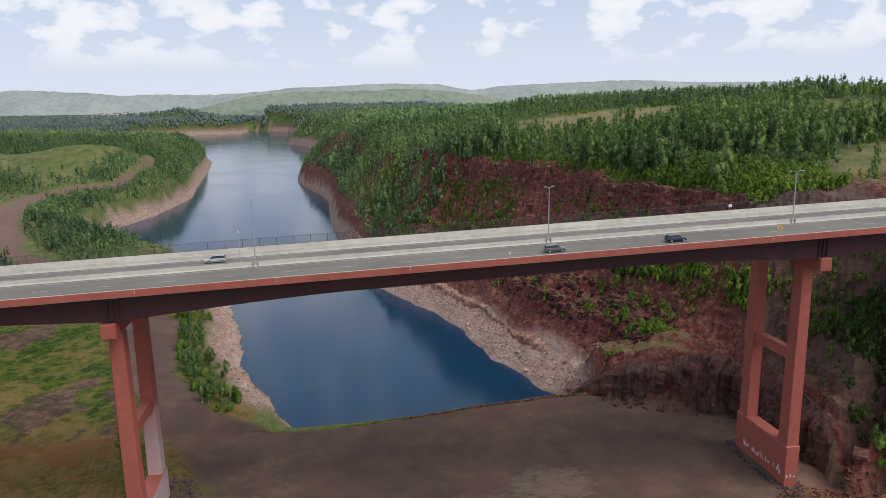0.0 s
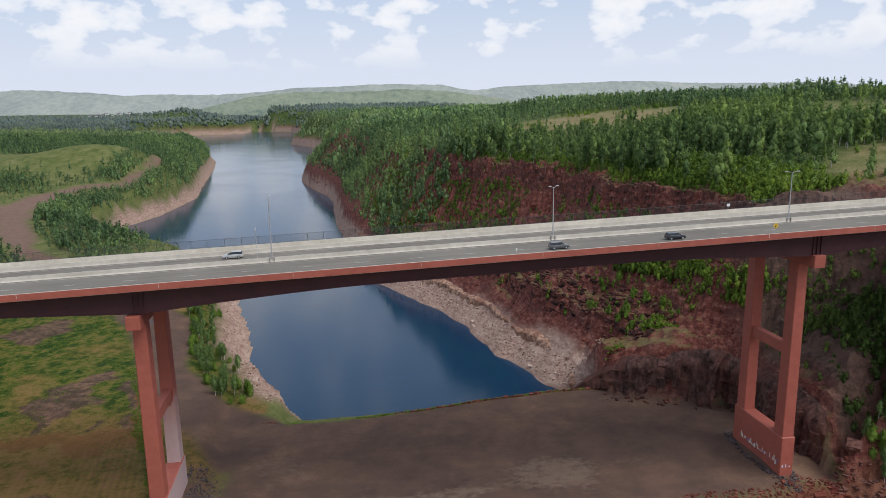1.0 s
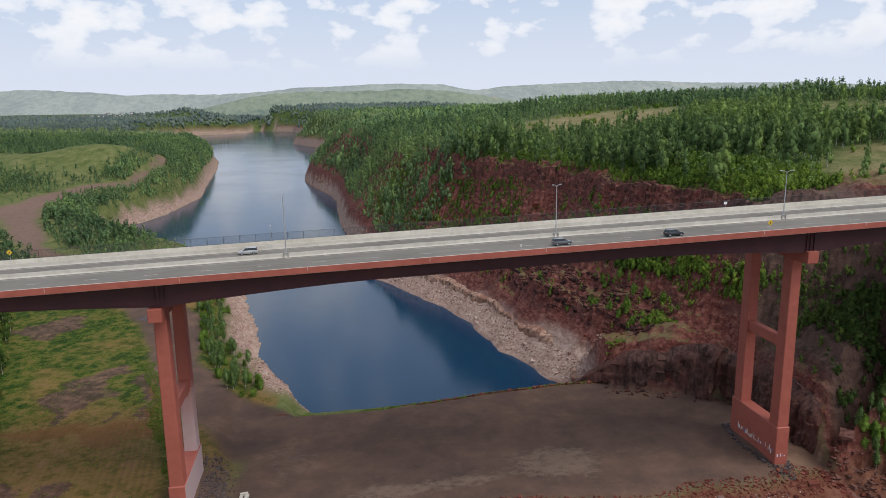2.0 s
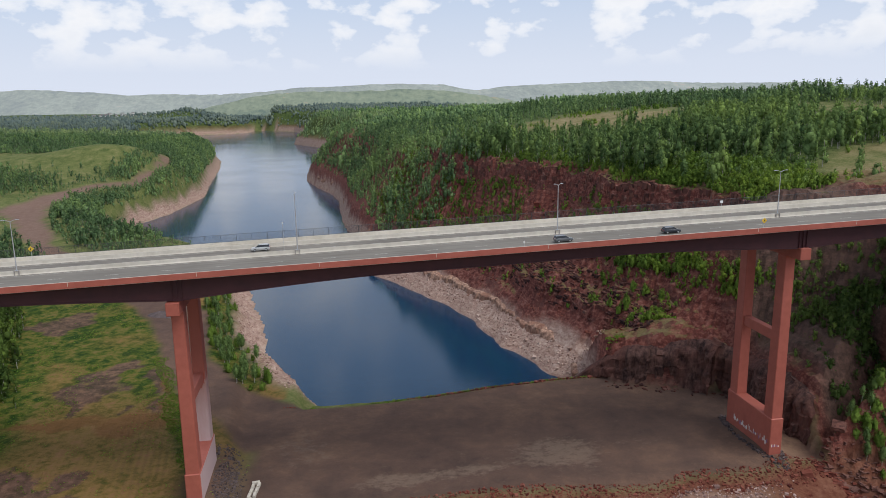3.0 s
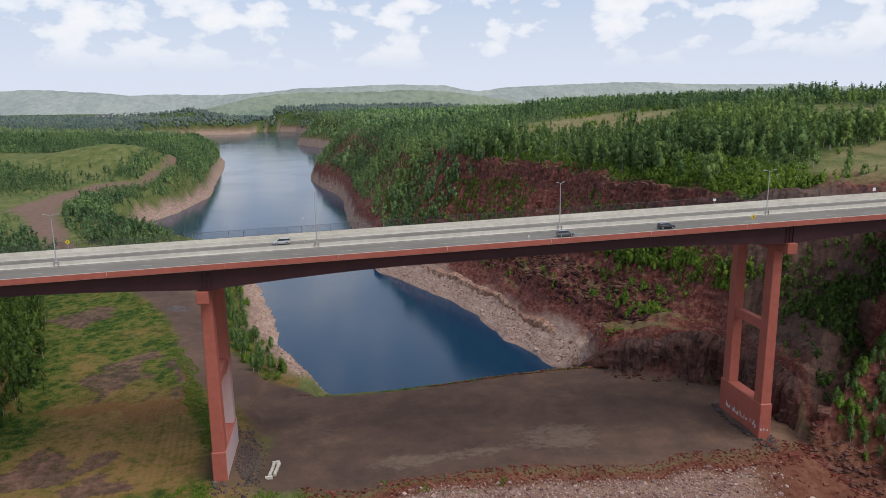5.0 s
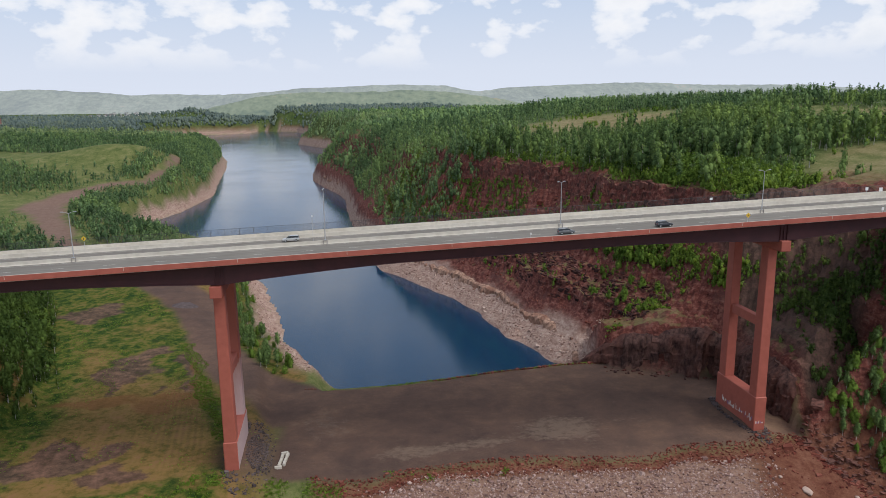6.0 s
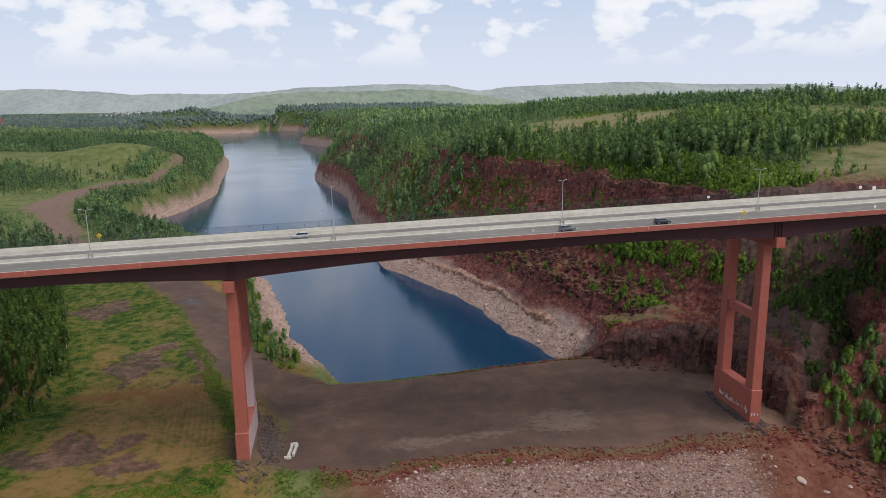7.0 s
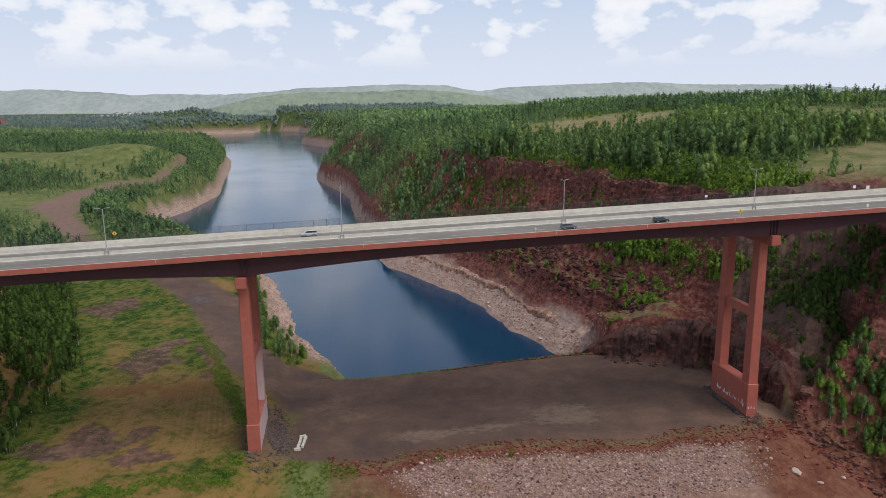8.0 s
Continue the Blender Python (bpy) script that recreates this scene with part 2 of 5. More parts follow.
def raw_mesh(name, co, faces, sharp=None):
    """A mesh from arrays of corners and faces of one size; sharp: which faces are flat (all, if not given)."""
    me = bpy.data.meshes.new(name)
    n, k = faces.shape
    me.vertices.add(len(co))
    me.vertices.foreach_set("co", np.ascontiguousarray(co, np.float32).ravel())
    me.loops.add(n * k)
    me.loops.foreach_set("vertex_index", np.ascontiguousarray(faces, np.int32).ravel())
    me.polygons.add(n)
    me.polygons.foreach_set("loop_start", np.arange(0, n * k, k, dtype=np.int32))
    me.polygons.foreach_set("loop_total", np.full(n, k, np.int32))
    me.update(calc_edges=True)
    me.validate()
    me.polygons.foreach_set("use_smooth", np.zeros(n, bool) if sharp is None else ~sharp)
    return me


GX = spread(-176, 170, 1.7, -4700, 4700, 1.05)
GY = spread(-70, 290, 1.7, -1500, 4700, 1.024)
GY = np.unique(np.concatenate([GY, np.arange(1560, 1800, 9.0), np.arange(2380, 2640, 9.0)]))
gx, gy = np.meshgrid(GX, GY)
gz, gd, gside, gde, gsteep = terrain(gx, gy)
ground_mesh = grid_mesh("ground", GX, GY, gz, gsteep * (gy < 500))


def oval(x, y, cx, cy, rx, ry, turn=0.0):
    """1 inside an oval of the plan, falling off round its edge; turn slides it along y."""
    return np.exp(-(((x - cx - turn * (y - cy)) / rx) ** 2 + ((y - cy) / ry) ** 2) ** 2)


def paint(mesh, key, values):
    a = mesh.attributes.new(key, "FLOAT", "POINT")
    a.data.foreach_set("value", np.ascontiguousarray(values, np.float32).ravel())


def ground_material():
    m, t, b = material("ground", 0.95)
    at = {}
    for key in ("pad", "pale", "field", "rock", "lush", "bare", "soil", "plough", "dusty", "dirt", "rust", "brush", "floor", "track"):
        n = t.nodes.new("ShaderNodeAttribute")
        n.attribute_name = key
        at[key] = n.outputs["Fac"]
    geo = t.nodes.new("ShaderNodeNewGeometry")
    sepn = t.nodes.new("ShaderNodeSeparateXYZ")
    t.links.new(geo.outputs["True Normal"], sepn.inputs[0])
    big, mid, small = noise_at(t, 0.018, 4), noise_at(t, 0.10, 9, 0.68), noise_at(t, 0.9, 6, 0.7)
    strata = noise_at(t, 0.35, 8, 0.68, (0.55, 0.55, 1.8))
    rock = ramp(t, strata, [(0.32, (0.030, 0.014, 0.013)), (0.45, (0.105, 0.034, 0.027)), (0.57, (0.190, 0.066, 0.049)), (0.68, (0.33, 0.180, 0.142))])
    grit = noise_at(t, 0.55, 9, 0.75)
    rock = mix(t, 0.45, rock, ramp(t, grit, [(0.36, (0.036, 0.014, 0.012)), (0.5, (0.150, 0.046, 0.035)), (0.60, (0.36, 0.170, 0.132))]))
    rock = mix(t, ramp(t, mid, [(0.52, (0, 0, 0)), (0.64, (0.7, 0.7, 0.7))]), rock, (0.105, 0.050, 0.042))
    # Greens blued and greyed slightly, to hold the haze over the far meadow.
    green = ramp(t, calc(t, "ADD", calc(t, "MULTIPLY", mid, 0.6), calc(t, "MULTIPLY", small, 0.4)), [(0.38, (0.055, 0.084, 0.022)), (0.5, (0.115, 0.135, 0.042)), (0.62, (0.195, 0.185, 0.080))])
    tilt = ramp(t, calc(t, "ADD", sepn.outputs[2], calc(t, "MULTIPLY", calc(t, "SUBTRACT", mid, 0.5), 0.5)), [(0.80, (0, 0, 0)), (0.97, (1, 1, 1))])
    col = mix(t, calc(t, "MULTIPLY", at["rock"], calc(t, "SUBTRACT", 1.0, calc(t, "MULTIPLY", tilt, 0.55))), green, rock)
    pale = ramp(t, calc(t, "ADD", calc(t, "MULTIPLY", small, 0.5), calc(t, "MULTIPLY", strata, 0.5)), [(0.35, (0.185, 0.105, 0.080)), (0.5, (0.35, 0.235, 0.185)), (0.62, (0.48, 0.365, 0.295))])
    col = mix(t, at["pale"], col, pale)
    speck = noise_at(t, 0.30, 9, 0.72)
    mott = calc(t, "ADD", calc(t, "MULTIPLY", mid, 0.34), calc(t, "MULTIPLY", speck, 0.66))
    grass = ramp(t, mott, [(0.38, (0.230, 0.122, 0.058)), (0.48, (0.200, 0.126, 0.042)), (0.55, (0.142, 0.098, 0.027)), (0.61, (0.080, 0.076, 0.016)), (0.69, (0.036, 0.056, 0.009))])
    meadow = ramp(t, mott, [(0.40, (0.150, 0.108, 0.036)), (0.46, (0.110, 0.106, 0.021)), (0.51, (0.056, 0.080, 0.011)), (0.57, (0.018, 0.044, 0.006))])
    grass = mix(t, at["lush"], grass, meadow)
    earth = ramp(t, mott, [(0.40, (0.185, 0.104, 0.078)), (0.48, (0.115, 0.062, 0.054)), (0.55, (0.075, 0.040, 0.036)), (0.65, (0.064, 0.058, 0.020))])
    earthy = ramp(t, calc(t, "ADD", at["soil"], calc(t, "MULTIPLY", calc(t, "SUBTRACT", speck, 0.5), 1.6)), [(0.35, (0, 0, 0)), (0.62, (1, 1, 1))])
    grass = mix(t, calc(t, "MULTIPLY", earthy, 0.78), grass, earth)
    rusty = ramp(t, calc(t, "ADD", at["rust"], calc(t, "MULTIPLY", calc(t, "SUBTRACT", speck, 0.5), 1.2)), [(0.3, (0, 0, 0)), (0.7, (0.7, 0.7, 0.7))])
    grass = mix(t, rusty, grass, (0.170, 0.078, 0.030))
    place = t.nodes.new("ShaderNodeSeparateXYZ")
    t.links.new(geo.outputs["Position"], place.inputs[0])
    across = calc(t, "ADD", calc(t, "ADD", calc(t, "MULTIPLY", place.outputs[0], 3.6), calc(t, "MULTIPLY", place.outputs[1], 0.35)), calc(t, "MULTIPLY", big, 16.0))
    furrow = calc(t, "MULTIPLY", calc(t, "MULTIPLY", calc(t, "ADD", calc(t, "SINE", across), 1.0), 0.5), at["plough"])
    grass = mix(t, calc(t, "MULTIPLY", furrow, 0.22), grass, (0.062, 0.046, 0.026))
    col = mix(t, at["field"], col, grass)
    gravel = ramp(t, calc(t, "ADD", calc(t, "MULTIPLY", big, 0.5), calc(t, "MULTIPLY", mid, 0.5)),
                  [(0.38, (0.082, 0.052, 0.041)), (0.50, (0.128, 0.078, 0.057)), (0.58, (0.175, 0.104, 0.070)), (0.66, (0.245, 0.150, 0.096))])
    streak = noise_at(t, 0.45, 9, 0.75, (0.75, 1.15, 1))
    worn = ramp(t, calc(t, "ADD", at["dusty"], calc(t, "MULTIPLY", calc(t, "SUBTRACT", streak, 0.5), 3.6)), [(0.36, (0, 0, 0)), (0.95, (1, 1, 1))])
    gravel = mix(t, calc(t, "MULTIPLY", worn, 0.72), gravel, (0.225, 0.160, 0.115))
    gravel = mix(t, calc(t, "MULTIPLY", at["track"], 0.75), gravel, ramp(t, mott, [(0.38, (0.30, 0.20, 0.150)), (0.62, (0.20, 0.120, 0.090))]))
    gravel = mix(t, calc(t, "MULTIPLY", small, 0.45), gravel, (0.060, 0.048, 0.044))
    col = mix(t, at["pad"], col, gravel)
    dust = ramp(t, calc(t, "ADD", calc(t, "MULTIPLY", mid, 0.6), calc(t, "MULTIPLY", small, 0.4)), [(0.38, (0.130, 0.125, 0.042)), (0.48, (0.225, 0.172, 0.084)), (0.62, (0.310, 0.230, 0.140))])
    col = mix(t, at["bare"], col, dust)
    loose = ramp(t, calc(t, "ADD", calc(t, "MULTIPLY", mid, 0.5), calc(t, "MULTIPLY", grit, 0.5)), [(0.38, (0.078, 0.026, 0.017)), (0.5, (0.145, 0.057, 0.035)), (0.62, (0.205, 0.098, 0.063))])
    col = mix(t, at["dirt"], col, loose)
    under = ramp(t, calc(t, "ADD", calc(t, "MULTIPLY", mid, 0.6), calc(t, "MULTIPLY", small, 0.4)), [(0.38, (0.026, 0.046, 0.013)), (0.5, (0.060, 0.096, 0.026)), (0.62, (0.110, 0.145, 0.044))])
    col = mix(t, at["floor"], col, under)
    scrub = ramp(t, calc(t, "ADD", calc(t, "MULTIPLY", mid, 0.5), calc(t, "MULTIPLY", grit, 0.5)), [(0.38, (0.036, 0.028, 0.021)), (0.48, (0.095, 0.062, 0.049)), (0.56, (0.150, 0.090, 0.071)), (0.64, (0.080, 0.080, 0.030))])
    col = mix(t, at["brush"], col, scrub)
    t.links.new(col, b.inputs["Base Color"])
    bump(t, b, calc(t, "ADD", small, calc(t, "MULTIPLY", strata, 1.5)), 0.35, 0.8)
    return m


rim = 55 + 2.5 * np.sin(gx * 0.05) + 0.05 * gx
wander = fractal(gx, gy, 20, 81, 3)
lobe = fractal(gx, gy, 60, 87, 3)
groad = road_distance(gx, gy) + 5 * wander
front_edge = gy + 5 * wander
pad_mask = smooth(-72, -64, gx + 4 * wander) * (1 - smooth(0, 2.5, gde)) * smooth(-12, -9, front_edge) * (1 - smooth(rim - 1, rim + 1.0, gy)) * (gx < 95) * np.where(gx > 54, 1 - smooth(-1.5, 1.5, gy - 55 + 0.5 * (gx - 54)), 1)
foot_gravel = oval(gx + 3 * wander, gy + 3 * wander, -73.5, 3, 8, 15)
paint(ground_mesh, "pad", np.maximum(np.maximum(pad_mask, foot_gravel), 1 - smooth(-2, 2, groad)))
shore_pale = np.where(gy < 900, 1 - smooth(9.5, 13.5, gz + 6 * fractal(gx, gy, 25, 83, 3)), 1 - smooth(6, 12, gd)) * smooth(72, 82, gy + 0.12 * np.abs(gx)) * (gd < 45) * smooth(0, 4, gz + 3) * (1 - smooth(0, 3, groad * -1))
spoil = smooth(-13, -17, front_edge) * smooth(-46, -36, gx + 0.9 * gy + 14) * (1 - smooth(64, 80, gx - 0.2 * (gy + 10) + 14 * wander))
paint(ground_mesh, "pale", np.clip(shore_pale + 0.8 * spoil, 0, 1))
paint(ground_mesh, "field", np.clip(smooth(-64, -73, gx) * (gy < 60) + (gx < -60) * (gside < 0.5) * (gy >= 60) * smooth(8, 20, gd), 0, 1) * (1 - smooth(190, 260, gy)))


CLEARINGS = [(186, 408, 84, 120, 0.386), (184, 86, 36, 30, 0.5), (268, 205, 60, 44, 0.8), (268, 305, 44, 70, -0.3)]
tan = sum(k * oval(gx, gy, *c) for k, c in zip((0.7, 1.0, 0.6, 0.15), CLEARINGS))
dusty = 1.0 * oval(gx + 3 * wander, gy, 19, 8, 13, 9) + 0.85 * oval(gx, gy + 4 * wander, -12, 2.5, 18, 3.6) + 0.7 * oval(gx, gy + 4 * wander, -30, 1, 9, 5) + 0.35 * oval(gx, gy, 45, 10, 10, 2.5) + 0.45 * oval(gx, gy, -52, 22, 9, 12)
paint(ground_mesh, "bare", np.clip(tan * np.where(gy < 140, smooth(-0.7, -0.2, lobe), smooth(-0.35, 0.1, lobe)), 0, 1))
paint(ground_mesh, "dusty", np.clip(dusty, 0, 1))
paint(ground_mesh, "dirt", np.clip(smooth(-11, -13, front_edge) * smooth(-58, -40, gx + 0.9 * gy + 14) * (1 - 0.55 * smooth(30, 44, gde + 8 * wander)) * (1 - 0.62 * spoil * smooth(-14, -17, front_edge)), 0, 1))
edge_w = -147 - 0.36 * np.clip(gy - 60, 0, 200)
wx_, wy_ = gx + 16 * fractal(gx, gy, 22, 95, 4, 0.6), gy + 22 * fractal(gx, gy, 26, 99, 4, 0.6)
soil = sum(oval(wx_, wy_, *c) for c in [(-125, 72, 5, 19, -0.05), (-105, 66, 6, 17, -0.35), (-126, 0, 8, 11, 0.9), (-116, -13, 9, 7, 0.2), (-139, -6, 8, 4, 0.3), (-160, 150, 10, 8, 0.0)])
paint(ground_mesh, "soil", np.clip(0.85 * soil + 0.20 * lobe + 0.25 * wander, 0, 1))
paint(ground_mesh, "plough", np.clip(oval(gx, gy, -95, 26, 9, 34, -0.15) + 0.5 * oval(gx, gy, -112, 20, 20, 20), 0, 1))
paint(ground_mesh, "rock", np.clip((gd < 26) * (gy > 1900) * smooth(8, 14, gz), 0, 0.6) + (gd < 1e9) * (1 - 0.65 * smooth(1100, 1800, gy)) * (gy < 1900) * np.clip(gsteep + gside * (gd < 76) * (gy > 40) + smooth(1, 3, gde) * (1 - smooth(62, 72, gde)) * (gy < 75) + smooth(-9, -12, front_edge) * (gx > -56), 0, 1))
paint(ground_mesh, "track", smooth(200, 330, gy) * (gx < -100))
paint(ground_mesh, "rust", np.clip(sum(oval(wx_, wy_, *c) for c in [(-128, 47, 14, 6, 0.0), (-102, 42, 12, 8, -0.2), (-100, 62, 4, 9, -0.3)]), 0, 1) * (gx < -70))
paint(ground_mesh, "brush", np.clip(smooth(3, 9, gde + 5 * wander) * (1 - smooth(38, 50, gde)) * smooth(-7, -1, gy + 4 * wander - 0.5 * np.clip(gx - 92, 0, 40)) * (1 - smooth(60, 78, gy)), 0, 1) * 0.92)
weedy = sum(oval(wx_, wy_, *c) for c in [(-94, -22, 14, 4), (-85, -13, 4, 9), (-114, -25, 14, 3), (-61, -16, 9, 4), (-52, -13.5, 7, 2.5), (-137, 16, 6, 12, 0.3), (-138, -9, 6, 6), (-158, 120, 12, 40, -0.3), (-170, 165, 14, 30, -0.4)])
verge = np.exp(-((gx + 82 + 0.33 * (gy - 16)) / 4.0) ** 2) * (gy > -6) * (gy < 96)
lush = smooth(16, 4, gx - edge_w) * (gx > edge_w - 6) + weedy + verge + smooth(0.0, 0.25, lobe + 0.006 * (gy - 95)) + (gy > 200)
paint(ground_mesh, "lush", np.clip(lush, 0, 1) * (gx < -40))
open_land = np.clip(1.3 * sum(oval(gx, gy, *c) for c in CLEARINGS), 0, 1)
paint(ground_mesh, "floor", np.clip(np.where(gside > 0.5, np.maximum(smooth(66, 72, gd), smooth(12, 20, gd) * (gy > 900)) * (gy > 70) * (1 - open_land), smooth(700, 730, gy) * smooth(10, 18, gd)), 0, 1) * 0.9)
ground = new("ground", ground_mesh)
ground_mesh.materials.append(ground_material())
tagged(ground, "red rock pit walls, gravel pad and grassy field", "ground", kind="structure")

# ---------- water ----------
m, t, b = material("lake_water", 0.07)
b.inputs["Base Color"].default_value = (0.006, 0.036, 0.078, 1)
b.inputs["IOR"].default_value = 1.333
rip = noise_at(t, 1.1, 5, 0.65)
swell = noise_at(t, 0.06, 3)
bump(t, b, calc(t, "ADD", rip, swell), 0.05, 0.32)
t.links.new(ramp(t, noise_at(t, 0.010, 5, 0.6, (0.8, 1.0, 1)), [(0.4, (0.09, 0.09, 0.09)), (0.62, (0.14, 0.14, 0.14))]), b.inputs["Roughness"])
wx, wy = np.array([-900.0, -300, 0, 200]), np.array([50.0, 300, 900, 2900])
water = new("water", grid_mesh("water", wx, wy, np.zeros((4, 4)), np.zeros((4, 4))))
water.data.materials.append(m)
tagged(water, "calm deep blue lake filling the old pit", "water", kind="structure")


# ---------- helpers for things ----------
def part(name, bm, mat, parent=None, label=""):
    me = bpy.data.meshes.new(name)
    bmesh.ops.recalc_face_normals(bm, faces=bm.faces)
    bm.to_mesh(me)
    bm.free()
    me.materials.append(mat)
    ob = new(name, me)
    if parent:
        ob.parent = parent
    if label:
        ob["label"] = label
    return ob


def thing(name, place, label, category, group="", kind=""):
    ob = new(name)
    ob.matrix_world = place
    return tagged(ob, label, category, group, kind)


def add_box(bm, x0, x1, y0, y1, z0, z1, slope=0.0, bevel=0.0):
    """A box whose height follows the road's grade by slope."""
    vs = [bm.verts.new((x, y, z + slope * x)) for x in (x0, x1) for y in (y0, y1) for z in (z0, z1)]
    fs = [bm.faces.new([vs[i] for i in q]) for q in ((0, 1, 3, 2), (4, 6, 7, 5), (0, 4, 5, 1), (2, 3, 7, 6), (0, 2, 6, 4), (1, 5, 7, 3))]
    if bevel:
        es = {e for f in fs for e in f.edges}
        bmesh.ops.bevel(bm, geom=list(es), offset=bevel, segments=1, affect="EDGES")
    return vs


def box(*args, **kw):
    bm = bmesh.new()
    add_box(bm, *args, **kw)
    return bm


def sweep(profile, xs, z_at):
    """Extrude a y-z outline along x; z_at gives the road level at x."""
    bm = bmesh.new()
    rows = [[bm.verts.new((x, y, z + z_at(x))) for y, z in profile] for x in xs]
    n = len(profile)
    for a, c in zip(rows, rows[1:]):
        for i in range(n):
            bm.faces.new((a[i], a[(i + 1) % n], c[(i + 1) % n], c[i]))
    bm.faces.new(rows[0])
    bm.faces.new(rows[-1][::-1])
    return bm


# ---------- bridge ----------
GRADE = 0.031
DECK_X0, DECK_X1 = -230.0, 230.0


def deck_z(x):
    return 73.2 + GRADE * x


bridge = thing("bridge", Matrix(), "long red steel girder road bridge on tall red piers", "bridge")
XS = [DECK_X0 + i * 10 for i in range(47)]
part("deck_slab", sweep([(-13.3, -0.45), (19.2, -0.45), (19.2, -0.02), (-13.3, -0.02)], XS, deck_z), CONCRETE, bridge)
part("roadway", sweep([(-12.95, -0.1), (2.75, -0.1), (2.75, 0.0), (-12.95, 0.0)], XS, deck_z), ROADWAY, bridge, "worn grey roadway")
part("roadway", sweep([(3.25, -0.1), (14.0, -0.1), (14.0, 0.0), (3.25, 0.0)], XS, deck_z), ROADWAY, bridge, "worn grey roadway")
part("fascia", sweep([(-13.48, -0.35), (-13.3, -0.35), (-13.3, 0.98), (-13.48, 0.98)], XS, deck_z), RED_PAINT, bridge, "red painted outer face of the parapet")
part("parapet", sweep([(-13.3, 0.0), (-12.85, 0.0), (-13.0, 1.0), (-13.3, 1.0)], XS, deck_z), CONCRETE, bridge, "pale concrete parapet")
part("median_barrier", sweep([(2.7, 0), (3.3, 0), (3.12, 0.3), (3.06, 1.08), (2.94, 1.08), (2.88, 0.3)], XS, deck_z), CONCRETE, bridge, "pale concrete median barrier")
part("parapet", sweep([(14.0, 0), (14.45, 0), (14.45, 1.1), (14.2, 1.1), (14.12, 0.3)], XS, deck_z), CONCRETE, bridge, "pale concrete parapet beside the path")
part("parapet", sweep([(18.8, 0), (19.2, 0), (19.2, 1.25), (18.85, 1.25)], XS, deck_z), CONCRETE, bridge, "pale concrete outer parapet")


# Pale pink low on the pier, running unevenly into its red higher up.
PALE_TO_RED, t, b = material("pale_to_red_paint", 0.7)
geo_ = t.nodes.new("ShaderNodeNewGeometry")
up_ = t.nodes.new("ShaderNodeSeparateXYZ")
t.links.new(geo_.outputs["Position"], up_.inputs[0])
height_mix = calc(t, "ADD", calc(t, "MULTIPLY", up_.outputs[2], 0.02), calc(t, "MULTIPLY", noise_at(t, 0.35, 6, 0.65, (1, 1, 0.25)), 0.55))
t.links.new(ramp(t, height_mix, [(0.70, (0.50, 0.37, 0.365)), (0.98, (0.42, 0.24, 0.215)), (1.22, (0.345, 0.098, 0.068))]), b.inputs["Base Color"])


def girder_depth(x):
    near = min(abs(x + 75.5), abs(x - 76.2))
    return 3.0 + 2.2 * max(0.0, 1 - near / 46.0) ** 1.5


def girder_piece(ya, yb, top, bottom):
    """One plate of a girder, swept along the bridge."""
    bm = bmesh.new()
    xs = [DECK_X0 + (DECK_X1 - DECK_X0) * i / 92 for i in range(93)]
    rows = [[bm.verts.new((x, yy, deck_z(x) + zz(x))) for yy, zz in ((ya, top), (yb, top), (yb, bottom), (ya, bottom))] for x in xs]
    for a, c in zip(rows, rows[1:]):
        for i in range(4):
            bm.faces.new((a[i], a[(i + 1) % 4], c[(i + 1) % 4], c[i]))
    return bm


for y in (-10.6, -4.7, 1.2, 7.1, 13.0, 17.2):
    g = part("girder", girder_piece(y - 0.05, y + 0.05, lambda x: -0.5, lambda x: -0.5 - girder_depth(x)), DARK_GIRDER, bridge, "dark red haunched steel girder")
    part("flange", girder_piece(y - 0.4, y + 0.4, lambda x: -0.5 - girder_depth(x), lambda x: -0.6 - girder_depth(x)), DARK_GIRDER, g)
    part("flange", girder_piece(y - 0.35, y + 0.35, lambda x: -0.455, lambda x: -0.5), DARK_GIRDER, g)
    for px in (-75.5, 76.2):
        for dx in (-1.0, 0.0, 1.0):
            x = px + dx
            part("stiffener", box(x - 0.06, x + 0.06, y - 0.38, y + 0.38, deck_z(x) - 0.5 - girder_depth(x), deck_z(x) - 0.5), DARK_GIRDER, g)


